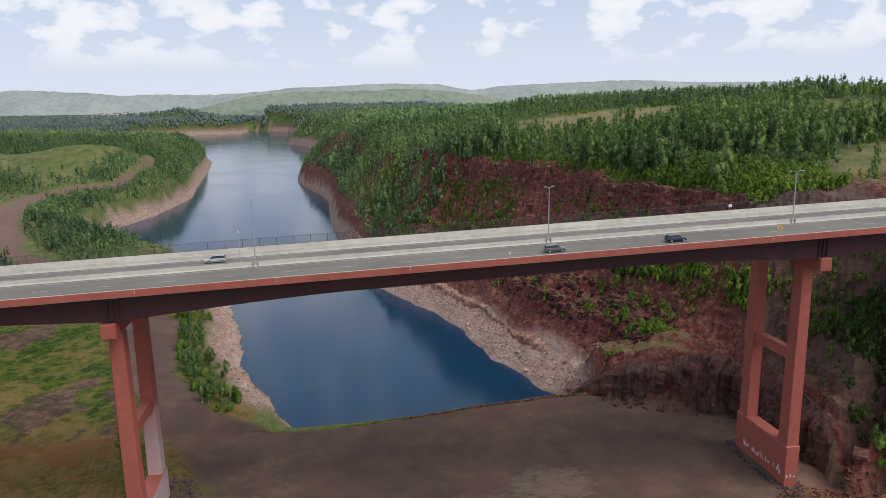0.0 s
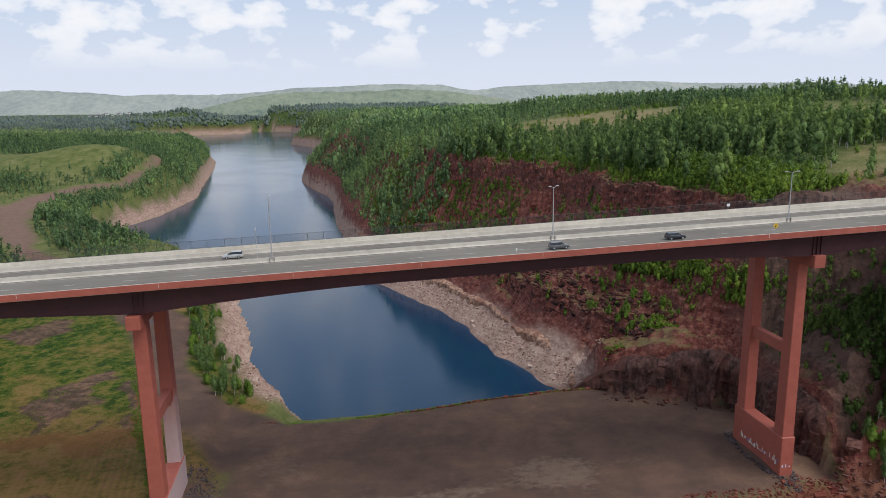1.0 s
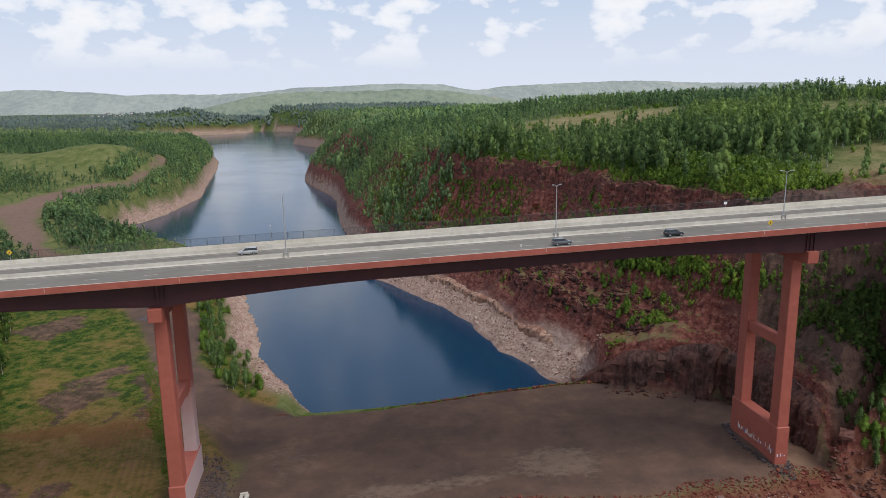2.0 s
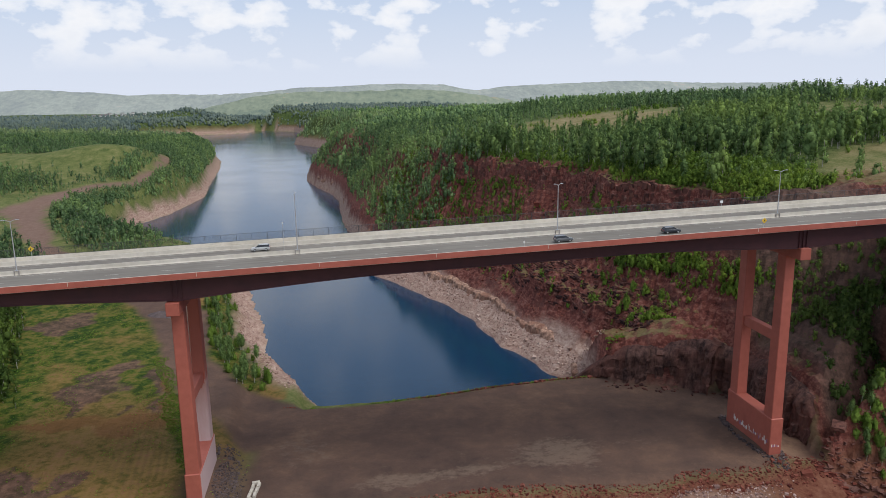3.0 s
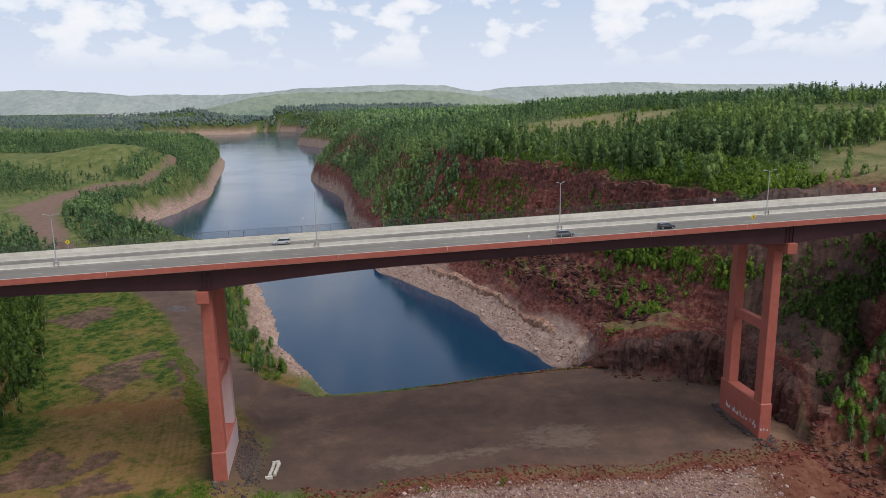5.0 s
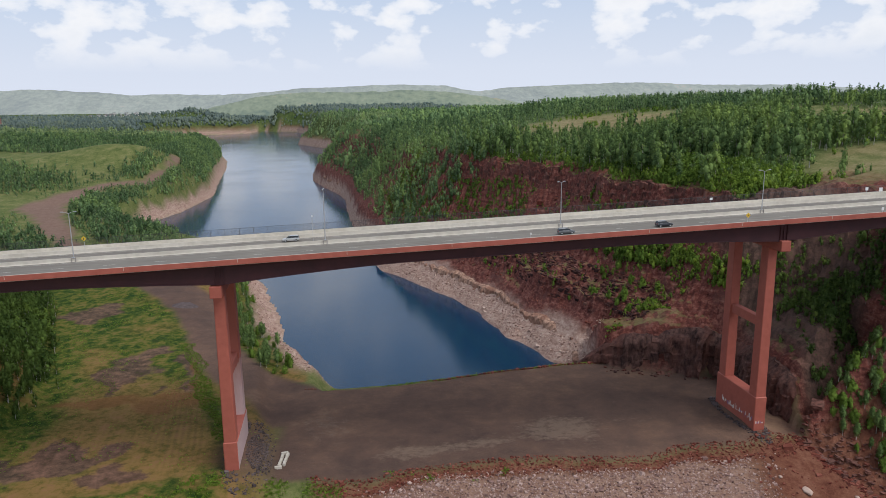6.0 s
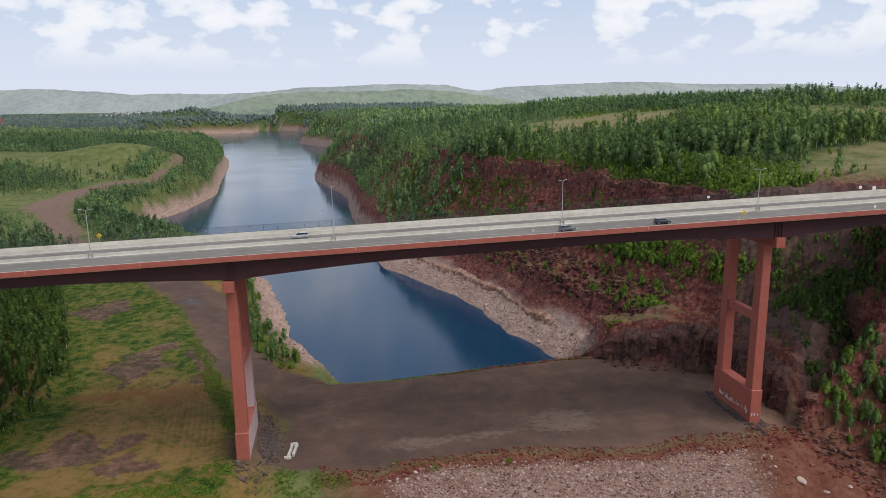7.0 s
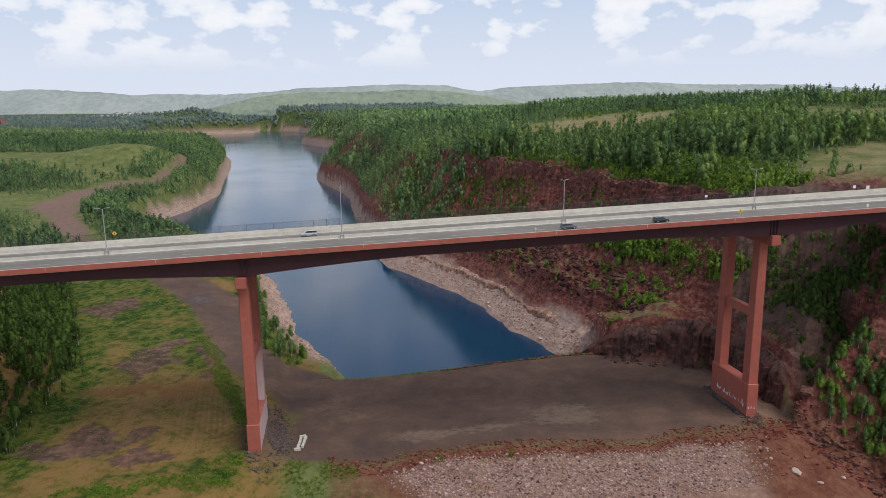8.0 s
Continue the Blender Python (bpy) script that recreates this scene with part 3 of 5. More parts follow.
def pier(px, z0, zcap, shift, far_paint):
    p = thing("bridge_pier", pose(px, 0, 0), "tall red concrete pier, two legs on a solid foot wall", "pier", "bridge piers")
    # cap beam with stepped ends
    bm = bmesh.new()
    add_box(bm, -1.45, 1.45, -12.0, 19.0, zcap - 3.0, zcap, bevel=0.12)
    part("cap", bm, RED_PAINT, p)
    for y0 in (-6.6, 10.6):
        bm = bmesh.new()
        w0, w1 = 1.62, 1.36
        y0 += shift
        lo = [bm.verts.new((sx * w0, y0 + (3.7 if sy > 0 else 0), z0 + 8.0)) for sx, sy in ((-1, -1), (1, -1), (1, 1), (-1, 1))]
        hi = [bm.verts.new((sx * w1, y0 + (3.6 if sy > 0 else 0.1), zcap - 3.0)) for sx, sy in ((-1, -1), (1, -1), (1, 1), (-1, 1))]
        for i in range(4):
            bm.faces.new((lo[i], lo[(i + 1) % 4], hi[(i + 1) % 4], hi[i]))
        bm.faces.new(lo[::-1])
        bm.faces.new(hi)
        bmesh.ops.bevel(bm, geom=list(bm.edges), offset=0.15, segments=1, affect="EDGES")
        part("leg", bm, far_paint if y0 > 0 else RED_PAINT, p)
    part("strut", box(-1.0, 1.0, -2.9 + shift, 10.6 + shift, zcap - 27.2, zcap - 24.4, bevel=0.1), far_paint, p)
    part("foot_wall", box(-1.85, 1.85, -6.9 + shift, 14.8 + shift, z0 - 3, z0 + 8.6, bevel=0.18), RED_PAINT, p)
    return p


right_pier = pier(76.5, 13.0, 70.1, 0.3, RED_PAINT)
left_pier = pier(-76.6, 12.8, 64.9, -1.4, PALE_TO_RED)
SCRIBBLE = simple("white_spray_paint", (0.55, 0.52, 0.48), (0.72, 0.70, 0.66), 2.0, 0.7, 0, 0)
PURPLE = simple("violet_spray_paint", (0.20, 0.12, 0.24), (0.28, 0.18, 0.32), 2.0, 0.7, 0, 0)


def face_panel(y0, y1, zb, zt0, zt1, x_at, mat, parent, name, label):
    """A thin sheet of colour on a wall that faces the span."""
    bm = bmesh.new()
    front = [bm.verts.new((x_at(z) + 0.012, y, z)) for y, z in ((y0, zb), (y1, zb), (y1, zt1), (y0, zt0))]
    back = [bm.verts.new((x_at(z) - 0.02, y, z)) for y, z in ((y0, zb), (y1, zb), (y1, zt1), (y0, zt0))]
    bm.faces.new(front)
    bm.faces.new(back[::-1])
    for i in range(4):
        bm.faces.new((front[i], back[i], back[(i + 1) % 4], front[(i + 1) % 4]))
    return part(name, bm, mat, parent, label)


face_panel(-8.1, 13.2, 13.0, 21.2, 21.2, lambda z: 1.85, PALE_TO_RED, left_pier, "pale_panel", "pale pink face of the foot wall")
r_ = random.Random(5)
for i in range(26):
    y0 = -5.6 + 17.0 * i / 26
    h, w = r_.uniform(0.3, 1.5), r_.uniform(0.15, 0.6)
    z0 = 13.6 + r_.uniform(-0.2, 0.7)
    bm = bmesh.new()
    add_box(bm, -1.868, -1.85, y0, y0 + w, z0, z0 + h)
    part("paint_mark", bm, SCRIBBLE if r_.random() < 0.8 else PURPLE, right_pier, "sprayed paint mark")
for i in range(5):
    x0 = -1.3 + 0.5 * i
    part("paint_mark", box(x0, x0 + r_.uniform(0.2, 0.4), -6.618, -6.6, 13.3, 13.3 + r_.uniform(0.3, 0.9)), PURPLE if i % 2 else SCRIBBLE, right_pier, "sprayed paint mark")


# ---------- lamps, signs, fence ----------
def tube(bm, a, b, r0, r1, sides=8):
    a, b = Vector(a), Vector(b)
    m = (b - a).to_track_quat("Z", "Y").to_matrix()
    rings = []
    for p, r in ((a, r0), (b, r1)):
        rings.append([bm.verts.new(p + m @ Vector((r * math.cos(k * math.tau / sides), r * math.sin(k * math.tau / sides), 0))) for k in range(sides)])
    for k in range(sides):
        bm.faces.new((rings[0][k], rings[0][(k + 1) % sides], rings[1][(k + 1) % sides], rings[1][k]))
    bm.faces.new(rings[0][::-1])
    bm.faces.new(rings[1])


def tube_part(name, pieces, mat, parent, label="", sides=8):
    bm = bmesh.new()
    for a, b, r0, r1 in pieces:
        tube(bm, a, b, r0, r1, sides)
    return part(name, bm, mat, parent, label)



def street_lamp(x, height, reach, turn):
    """A twin lamp on the median; turn swings its arms round the pole."""
    lamp_post = thing("street_lamp", pose(x, 3.0, deck_z(x)), "tall grey steel street lamp with two arms on the median", "street lamp", "street lamps")
    for sx in (-0.5, 0.5):
        part("pedestal", box(sx - 0.1, sx + 0.1, -0.36, 0.36, 0.0, 1.14, bevel=0.03), CONCRETE_DARK, lamp_post, "stained concrete pedestal")
    part("base_plate", box(-0.28, 0.28, -0.28, 0.28, 1.08, 1.16, bevel=0.02), GALV, lamp_post)
    tube_part("pole", [((0, 0, 1.05), (0, 0, height - 0.3), 0.15, 0.08)], GALV, lamp_post)
    c, s_ = math.cos(radians(turn)), math.sin(radians(turn))
    for sx in (-1, 1):
        mid, end = sx * reach * 0.4, sx * reach * 0.75
        arm = tube_part("arm", [((0, 0, height - 0.45), (mid * c, mid * s_, height - 0.08), 0.05, 0.045), ((mid * c, mid * s_, height - 0.08), (end * c, end * s_, height), 0.045, 0.04)], GALV, lamp_post)
        bm = box(min(sx * reach * 0.6, sx * reach), max(sx * reach * 0.6, sx * reach), -0.17, 0.17, height - 0.08, height + 0.07, bevel=0.04)
        bmesh.ops.rotate(bm, verts=bm.verts, cent=(0, 0, 0), matrix=Matrix.Rotation(radians(turn), 3, "Z"))
        part("lamp_head", bm, GALV, arm)
    return lamp_post


CONCRETE_DARK = simple("stained_concrete", (0.24, 0.22, 0.20), (0.36, 0.34, 0.31), 1.2, 0.85)
for x, height, reach, turn in ((-113.6, 13.0, 1.9, 8), (-49.5, 14.9, 1.6, 86), (16.4, 13.0, 1.5, 25), (77.9, 12.7, 2.1, 4), (139.0, 12.7, 2.0, 6)):
    street_lamp(x, height, reach, turn)

YELLOW = simple("yellow_sign_face", (0.62, 0.40, 0.03), (0.70, 0.47, 0.04), 2.0, 0.5, 0, 0)
WHITE = simple("white_sign_face", (0.70, 0.70, 0.68), (0.80, 0.80, 0.78), 2.0, 0.5, 0, 0)
BLACK = simple("black_marking", (0.02, 0.02, 0.02), (0.035, 0.035, 0.035), 2.0, 0.6, 0, 0)


def plate(w, h, turned=False):
    bm = bmesh.new()
    add_box(bm, -w / 2, w / 2, -0.02, 0.02, -h / 2, h / 2)
    if turned:
        bmesh.ops.rotate(bm, verts=bm.verts, cent=(0, 0, 0), matrix=Matrix.Rotation(radians(45), 3, "Y"))
    return bm


def sign(x, y, base, height, face, size, turned, label):
    z = deck_z(x) + base
    post = thing("road_sign", pose(x, y, z, 0, 0, 0), label, "road sign", "road signs")
    tube_part("post", [((0, 0, 0), (0, 0, height), 0.05, 0.05)], GALV, post)
    p = part("sign_face", plate(*size, turned), face, post)
    p.location = (0, -0.08, height - size[1] * 0.5)
    if turned:
        bm = bmesh.new()
        add_box(bm, -0.09, 0.09, -0.035, -0.022, -0.35, 0.2)
        mark = part("marking", bm, BLACK, p, "black bent arrow")
        mark.rotation_euler = (0, radians(24), 0)
    return post


sign(-114.5, 14.3, 1.1, 3.4, YELLOW, (1.0, 1.0), True, "yellow diamond warning sign on a steel post on the parapet")
sign(63.6, -13.1, 1.0, 2.3, YELLOW, (1.0, 1.0), True, "yellow diamond warning sign on the red parapet")
sign(68.0, 14.3, 1.1, 2.6, WHITE, (0.9, 0.7), False, "white road sign on a steel post on the far parapet")
sign(-52.7, 3.0, 1.05, 7.0, WHITE, (0.25, 0.35), False, "slim steel mast with a small white box on the median barrier")
sign(3.2, -13.1, 0.4, 1.9, WHITE, (0.35, 0.5), False, "small white marker plate on the red parapet")
sign(104.0, -13.1, 0.4, 2.0, WHITE, (0.7, 0.9), False, "small white road sign on the red parapet")
sign(121.0, 14.3, 1.1, 2.6, WHITE, (1.0, 1.0), False, "white road sign on a steel post on the far parapet")
sign(126.0, 14.3, 1.1, 2.2, WHITE, (1.2, 1.2), False, "white road sign on a steel post on the far parapet")

# parapet joints: slim pale studs on the outer red face
bm0 = box(-0.04, 0.04, -13.53, -13.48, 0.1, 0.95)
stud_mesh = None
for i in range(12):
    x = -150 + i * 26.5
    if stud_mesh is None:
        ob = part("joint", bm0, CONCRETE, bridge, "pale joint strip")
        stud_mesh = ob.data
    else:
        ob = new("joint", stud_mesh)
        ob.parent = bridge
    ob.location = (x, 0, deck_z(x))

# chain-link fence on the outer parapet
m, t, b = material("chain_link", 0.5, 0.3)
b.inputs["Base Color"].default_value = (0.05, 0.052, 0.055, 1)
tex = t.nodes.new("ShaderNodeTexCoord")
mp = t.nodes.new("ShaderNodeMapping")
mp.inputs["Rotation"].default_value = (0, radians(45), 0)
t.links.new(tex.outputs["Object"], mp.inputs["Vector"])
sx = t.nodes.new("ShaderNodeSeparateXYZ")
t.links.new(mp.outputs[0], sx.inputs[0])
wires = None
for k in (0, 2):
    u = calc(t, "FRACT", calc(t, "MULTIPLY", sx.outputs[k], 12.0))
    line = calc(t, "LESS_THAN", u, 0.10)
    wires = line if wires is None else calc(t, "MAXIMUM", wires, line)
t.links.new(wires, b.inputs["Alpha"])
LINK = m
FENCE = simple("dark_fence_steel", (0.05, 0.052, 0.055), (0.08, 0.08, 0.085), 3.0, 0.5, 0.4, 0)
fence = thing("fence", Matrix(), "tall dark chain-link fence along the path's outer parapet", "fence")
post_mesh = None
for i in range(116):
    x = DECK_X0 + 4.0 * i
    if post_mesh is None:
        ob = tube_part("post", [((0, 0, 0), (0, 0, 2.05), 0.05, 0.05)], FENCE, fence)
        post_mesh = ob.data
    else:
        ob = new("post", post_mesh)
        ob.parent = fence
    ob.location = (x, 19.02, deck_z(x) + 1.2)
for h in (1.33, 3.22):
    tube_part("rail", [((DECK_X0, 19.02, deck_z(DECK_X0) + h), (DECK_X1, 19.02, deck_z(DECK_X1) + h), 0.035, 0.035)], FENCE, fence, sides=6)
bm = bmesh.new()
bm.faces.new([bm.verts.new((x, 19.02, deck_z(x) + h)) for x, h in ((DECK_X0, 1.3), (DECK_X1, 1.3), (DECK_X1, 3.2), (DECK_X0, 3.2))])
part("mesh", bm, LINK, fence, "dark wire mesh")

# lane lines
LINE = simple("faded_lane_paint", (0.42, 0.41, 0.37), (0.55, 0.54, 0.50), 1.5, 0.8, 0, 0)
for y in (-11.6, 1.6, 4.3, 12.9):
    part("edge_line", sweep([(y - 0.07, 0.004), (y + 0.07, 0.004), (y + 0.07, 0.012), (y - 0.07, 0.012)], XS, deck_z), LINE, bridge, "faded edge line")
dash = None
for y in (-4.6, 8.6):
    for i in range(30):
        x = -176 + 12.2 * i
        if dash is None:
            ob = part("lane_dash", box(-1.5, 1.5, -0.07, 0.07, 0.004, 0.012, slope=GRADE), LINE, bridge, "faded lane dash")
            dash = ob.data
        else:
            ob = new("lane_dash", dash)
            ob.parent = bridge
        ob.location = (x, y, deck_z(x))


# ---------- vegetation ----------
def leaf_material(name, dark, light, scale, mixed=0.20):
    m, t, b = material(name, 0.75)
    isl = t.nodes.new("ShaderNodeNewGeometry").outputs["Random Per Island"]
    rnd = t.nodes.new("ShaderNodeObjectInfo").outputs["Random"]
    tone = t.nodes.new("ShaderNodeAttribute")
    tone.attribute_name = "tone"
    fine = noise_at(t, 0.8, 6, 0.7)
    f = calc(t, "ADD", calc(t, "ADD", calc(t, "MULTIPLY", noise_at(t, scale, 5, 0.6), 0.30), calc(t, "MULTIPLY", fine, 0.34)),
             calc(t, "ADD", calc(t, "MULTIPLY", isl, mixed), calc(t, "MULTIPLY", rnd, 0.12)))
    f = calc(t, "ADD", f, calc(t, "MULTIPLY", tone.outputs["Fac"], 0.16))
    c = ramp(t, f, [(0.24, dark), (0.74, light)])
    c = mix(t, calc(t, "MULTIPLY", calc(t, "ADD", tone.outputs["Fac"], 0.25), 0.45, clamp=True), c, mix(t, 1.0, c, (1.18, 1.06, 0.68), "MULTIPLY"))
    t.links.new(c, b.inputs["Base Color"])
    b.inputs["Specular IOR Level"].default_value = 0.08
    bump(t, b, fine, 0.9, 0.8)
    tr = t.nodes.new("ShaderNodeBsdfTranslucent")
    t.links.new(c, tr.inputs[0])
    mx = t.nodes.new("ShaderNodeMixShader")
    mx.inputs[0].default_value = 0.30
    t.links.new(b.outputs[0], mx.inputs[1])
    t.links.new(tr.outputs[0], mx.inputs[2])
    t.links.new(mx.outputs[0], t.nodes["Material Output"].inputs[0])
    return m


LEAF = leaf_material("aspen_leaves", (0.040, 0.086, 0.030), (0.280, 0.415, 0.140), 0.06)
# Next three grow paler and bluer with distance: haze put into the colour.
MID_LEAF = leaf_material("mixed_leaves", (0.052, 0.104, 0.046), (0.250, 0.385, 0.165), 0.035)
HAZED_LEAF = leaf_material("hazed_green_leaves", (0.105, 0.165, 0.085), (0.290, 0.390, 0.190), 0.02)
FAR_HAZED_LEAF = leaf_material("hazed_blue_leaves", (0.110, 0.152, 0.140), (0.195, 0.255, 0.225), 0.012)
ALDER = leaf_material("alder_leaves", (0.045, 0.085, 0.022), (0.200, 0.300, 0.080), 0.08)
SHRUB = leaf_material("shrub_leaves", (0.075, 0.140, 0.022), (0.230, 0.350, 0.065), 0.12)
# Leaf colours well below the other broadleaf ones, for the west slope only.
DARK_LEAF = leaf_material("dark_slope_leaves", (0.026, 0.056, 0.014), (0.150, 0.235, 0.055), 0.08)
WOOD_BARK = simple("grey_aspen_bark", (0.14, 0.13, 0.115), (0.30, 0.285, 0.26), 2.0, 0.9, 0, 0.01)
NEEDLE = leaf_material("spruce_needles", (0.018, 0.034, 0.014), (0.040, 0.068, 0.024), 0.1)
BARK = simple("pale_birch_bark", (0.28, 0.26, 0.23), (0.62, 0.60, 0.55), 2.5, 0.85, 0, 0.01, (1, 1, 4))
rng = np.random.default_rng(7)


def leaf_cards(centres, size, rng, outward, lean=0.6):
    """Leaf sprays: small cards of random turn at the given centres, their fronts to the outside of the crown."""
    n = len(centres)
    a = rng.normal(size=(n, 3))
    a[:, 2] *= lean
    a /= np.linalg.norm(a, axis=1)[:, None] + 1e-9
    b = np.cross(a, rng.normal(size=(n, 3)))
    b /= np.linalg.norm(b, axis=1)[:, None] + 1e-9
    s = size * rng.uniform(0.6, 1.25, (n, 1))
    a, b = a * s, b * s * 0.75
    back = (np.cross(a, b) * outward).sum(1) < 0
    b[back] *= -1
    co = np.stack([centres - a - b * 0.75, centres + a * 1.2 - b * 0.65, centres + a * 0.2 + b * 1.25], 1).reshape(-1, 3)
    return co, np.arange(n * 3).reshape(n, 3)


def unit_rows(v):
    return v / (np.linalg.norm(v, axis=1)[:, None] + 1e-9)


def round_shading(me, normals):
    """Let the cards of a crown shade as the rounded masses that they make up."""
    me.polygons.foreach_set("use_smooth", np.ones(len(me.polygons), bool))
    me.normals_split_custom_set_from_vertices(np.ascontiguousarray(normals, np.float32))


GOLD = (1 + 5 ** 0.5) / 2
CLUMP = unit_rows(np.array([(-1, GOLD, 0), (1, GOLD, 0), (-1, -GOLD, 0), (1, -GOLD, 0), (0, -1, GOLD), (0, 1, GOLD),
                            (0, -1, -GOLD), (0, 1, -GOLD), (GOLD, 0, -1), (GOLD, 0, 1), (-GOLD, 0, -1), (-GOLD, 0, 1)], float))
CLUMP_FACES = np.array([(0, 11, 5), (0, 5, 1), (0, 1, 7), (0, 7, 10), (0, 10, 11), (1, 5, 9), (5, 11, 4), (11, 10, 2), (10, 7, 6), (7, 1, 8),
                        (3, 9, 4), (3, 4, 2), (3, 2, 6), (3, 6, 8), (3, 8, 9), (4, 9, 5), (2, 4, 11), (6, 2, 10), (8, 6, 7), (9, 8, 1)])


def crown_clumps(height, radius, low, rng, blobs, cone=False):
    """Centres and half sizes of a crown's clumps, set unevenly up the stem with gaps between."""
    k = low + (0.95 - low) * (np.arange(blobs) + rng.uniform(0.15, 0.85, blobs)) / blobs
    if cone:
        prof = radius * (1.06 - k)
    else:
        prof = radius * np.sqrt(np.clip(1.08 - ((k - low) / (1 - low)) ** 1.7, 0.08, 1)) * (0.55 + 0.45 * np.clip((k - low) / 0.2, 0, 1))
    ang = rng.uniform(0, math.tau) + 2.4 * np.arange(blobs) + rng.normal(0, 0.5, blobs)
    off = prof * (0.1 if cone else 1.0) * rng.uniform(0.15, 0.55, blobs)
    hub = np.stack([off * np.cos(ang), off * np.sin(ang), k * height], 1)
    rad = np.maximum(prof * rng.uniform(0.45, 0.75, blobs), 0.22 * radius)
    tall_ = np.maximum(rad * rng.uniform(1.3, 2.3, blobs), 0.5 * height * (0.95 - low) / blobs)
    return hub, np.stack([rad, rad, tall_], 1)


def crown_arrays(height, radius, low, rng, blobs, leaves, size, cone=False):
    """A crown as corners, triangles and shading directions: dense clumps, each with loose sprays of leaves round it."""
    hub, half = crown_clumps(height, radius, low, rng, blobs, cone)
    shape = CLUMP[None] * rng.uniform(0.55, 1.1, (blobs, 12, 1)) * half[:, None, :] * 0.85
    co = (hub[:, None, :] + shape).reshape(-1, 3)
    fa = (np.arange(blobs)[:, None, None] * 12 + CLUMP_FACES[None]).reshape(-1, 3)
    away = unit_rows(co * np.array([1, 1, 0])) * np.array([1, 1, 0])
    nn = unit_rows(np.tile(CLUMP, (blobs, 1)) + 0.5 * away + np.array([0, 0, 0.25]))
    if leaves:
        pick = rng.integers(0, blobs, leaves)
        v = unit_rows(rng.normal(size=(leaves, 3)) + np.array([0, 0, 0.25]))
        pts = hub[pick] + v * half[pick] * rng.uniform(0.7, 1.45, (leaves, 1)) * np.array([1.15, 1.15, 1.0])
        out_ = unit_rows(v + 0.6 * unit_rows(pts * np.array([1, 1, 0])) * np.array([1, 1, 0]) + np.array([0, 0, 0.35]))
        lco, lfa = leaf_cards(pts, size, rng, out_, 1.4)
        co, fa = np.concatenate([co, lco]), np.concatenate([fa, lfa + len(co)])
        nn = np.concatenate([nn, np.repeat(unit_rows(out_ + rng.normal(0, 0.25, out_.shape)), 3, 0)])
    return co, fa, nn, hub


def stem_arrays(height, r, hub, rng, limbs):
    """A tapered stem with limbs to some clumps, as corners and faces."""
    co, fa = [], []

    def stick(p, q, r0, r1, sides=5):
        base = len(co)
        for c, rr in ((p, r0), (q, r1)):
            for i in range(sides):
                g = i * math.tau / sides
                co.append((c[0] + rr * math.cos(g), c[1] + rr * math.sin(g), c[2]))
        for i in range(sides):
            fa.append((base + i, base + (i + 1) % sides, base + sides + (i + 1) % sides, base + sides + i))

    bend = rng.uniform(-0.03, 0.03, 2) * height
    mid = (bend[0] * 0.4, bend[1] * 0.4, height * 0.5)
    top = (bend[0], bend[1], height * 0.93)
    stick((0, 0, -0.6), mid, r, r * 0.65)
    stick(mid, top, r * 0.65, r * 0.15)
    for h in hub[1:1 + limbs]:
        f = min(max(h[2] / height - 0.12, 0.2), 0.85)
        stick((bend[0] * f, bend[1] * f, f * height), h, r * 0.35, r * 0.1, 4)
    return np.array(co), np.array(fa)


def tree_model(height, radius, leaves, size, seed, low=0.25):
    r = np.random.default_rng(seed)
    lco, lfa, nn, hub = crown_arrays(height, radius, low, r, 9, leaves, size)
    sco, sfa = stem_arrays(height, height * 0.012 + 0.04, hub, r, 6)
    crown = raw_mesh("crown", lco, lfa)
    round_shading(crown, nn)
    return raw_mesh("trunk", sco, sfa), crown


def tree_thing(name, models, mats, label, group):
    trunk, crown = models
    trunk.materials.append(mats[0])
    crown.materials.append(mats[1])
    ob = thing(name, Matrix(), label, "tree" if "shrub" not in name else "shrub", group)
    for key, me in (("trunk", trunk), ("crown", crown)):
        p = new(key, me)
        p.parent = ob
    return ob


def plant(models, spots, scales, rng):
    """Stand the built trees at the spots; the first use moves the built one itself."""
    zs = terrain(np.array([p[0] for p in spots]), np.array([p[1] for p in spots]))[0]
    used = set()
    for (x, y), z, sc in zip(spots, zs, scales):
        i = int(rng.integers(0, len(models)))
        m = Matrix.LocRotScale((x, y, z - 0.1), Euler((0, 0, rng.uniform(0, math.tau))), (sc, sc, sc * rng.uniform(0.9, 1.15)))
        ob = models[i]
        if i in used:
            ob = copy_thing(models[i], Matrix())
        used.add(i)
        ob.matrix_basis = m


def scatter(n, x0, x1, y0, y1, keep, rng):
    """Up to n spots in a stretch of the plan, thinned by keep(x, y, z, d, side, de)."""
    x, y = rng.uniform(x0, x1, n), rng.uniform(y0, y1, n)
    z, d, side, de, steep = terrain(x, y)
    p = keep(x, y, z, d, side, de) * (z > 1.2)
    ok = rng.uniform(0, 1, n) < p
    return x[ok], y[ok], z[ok]


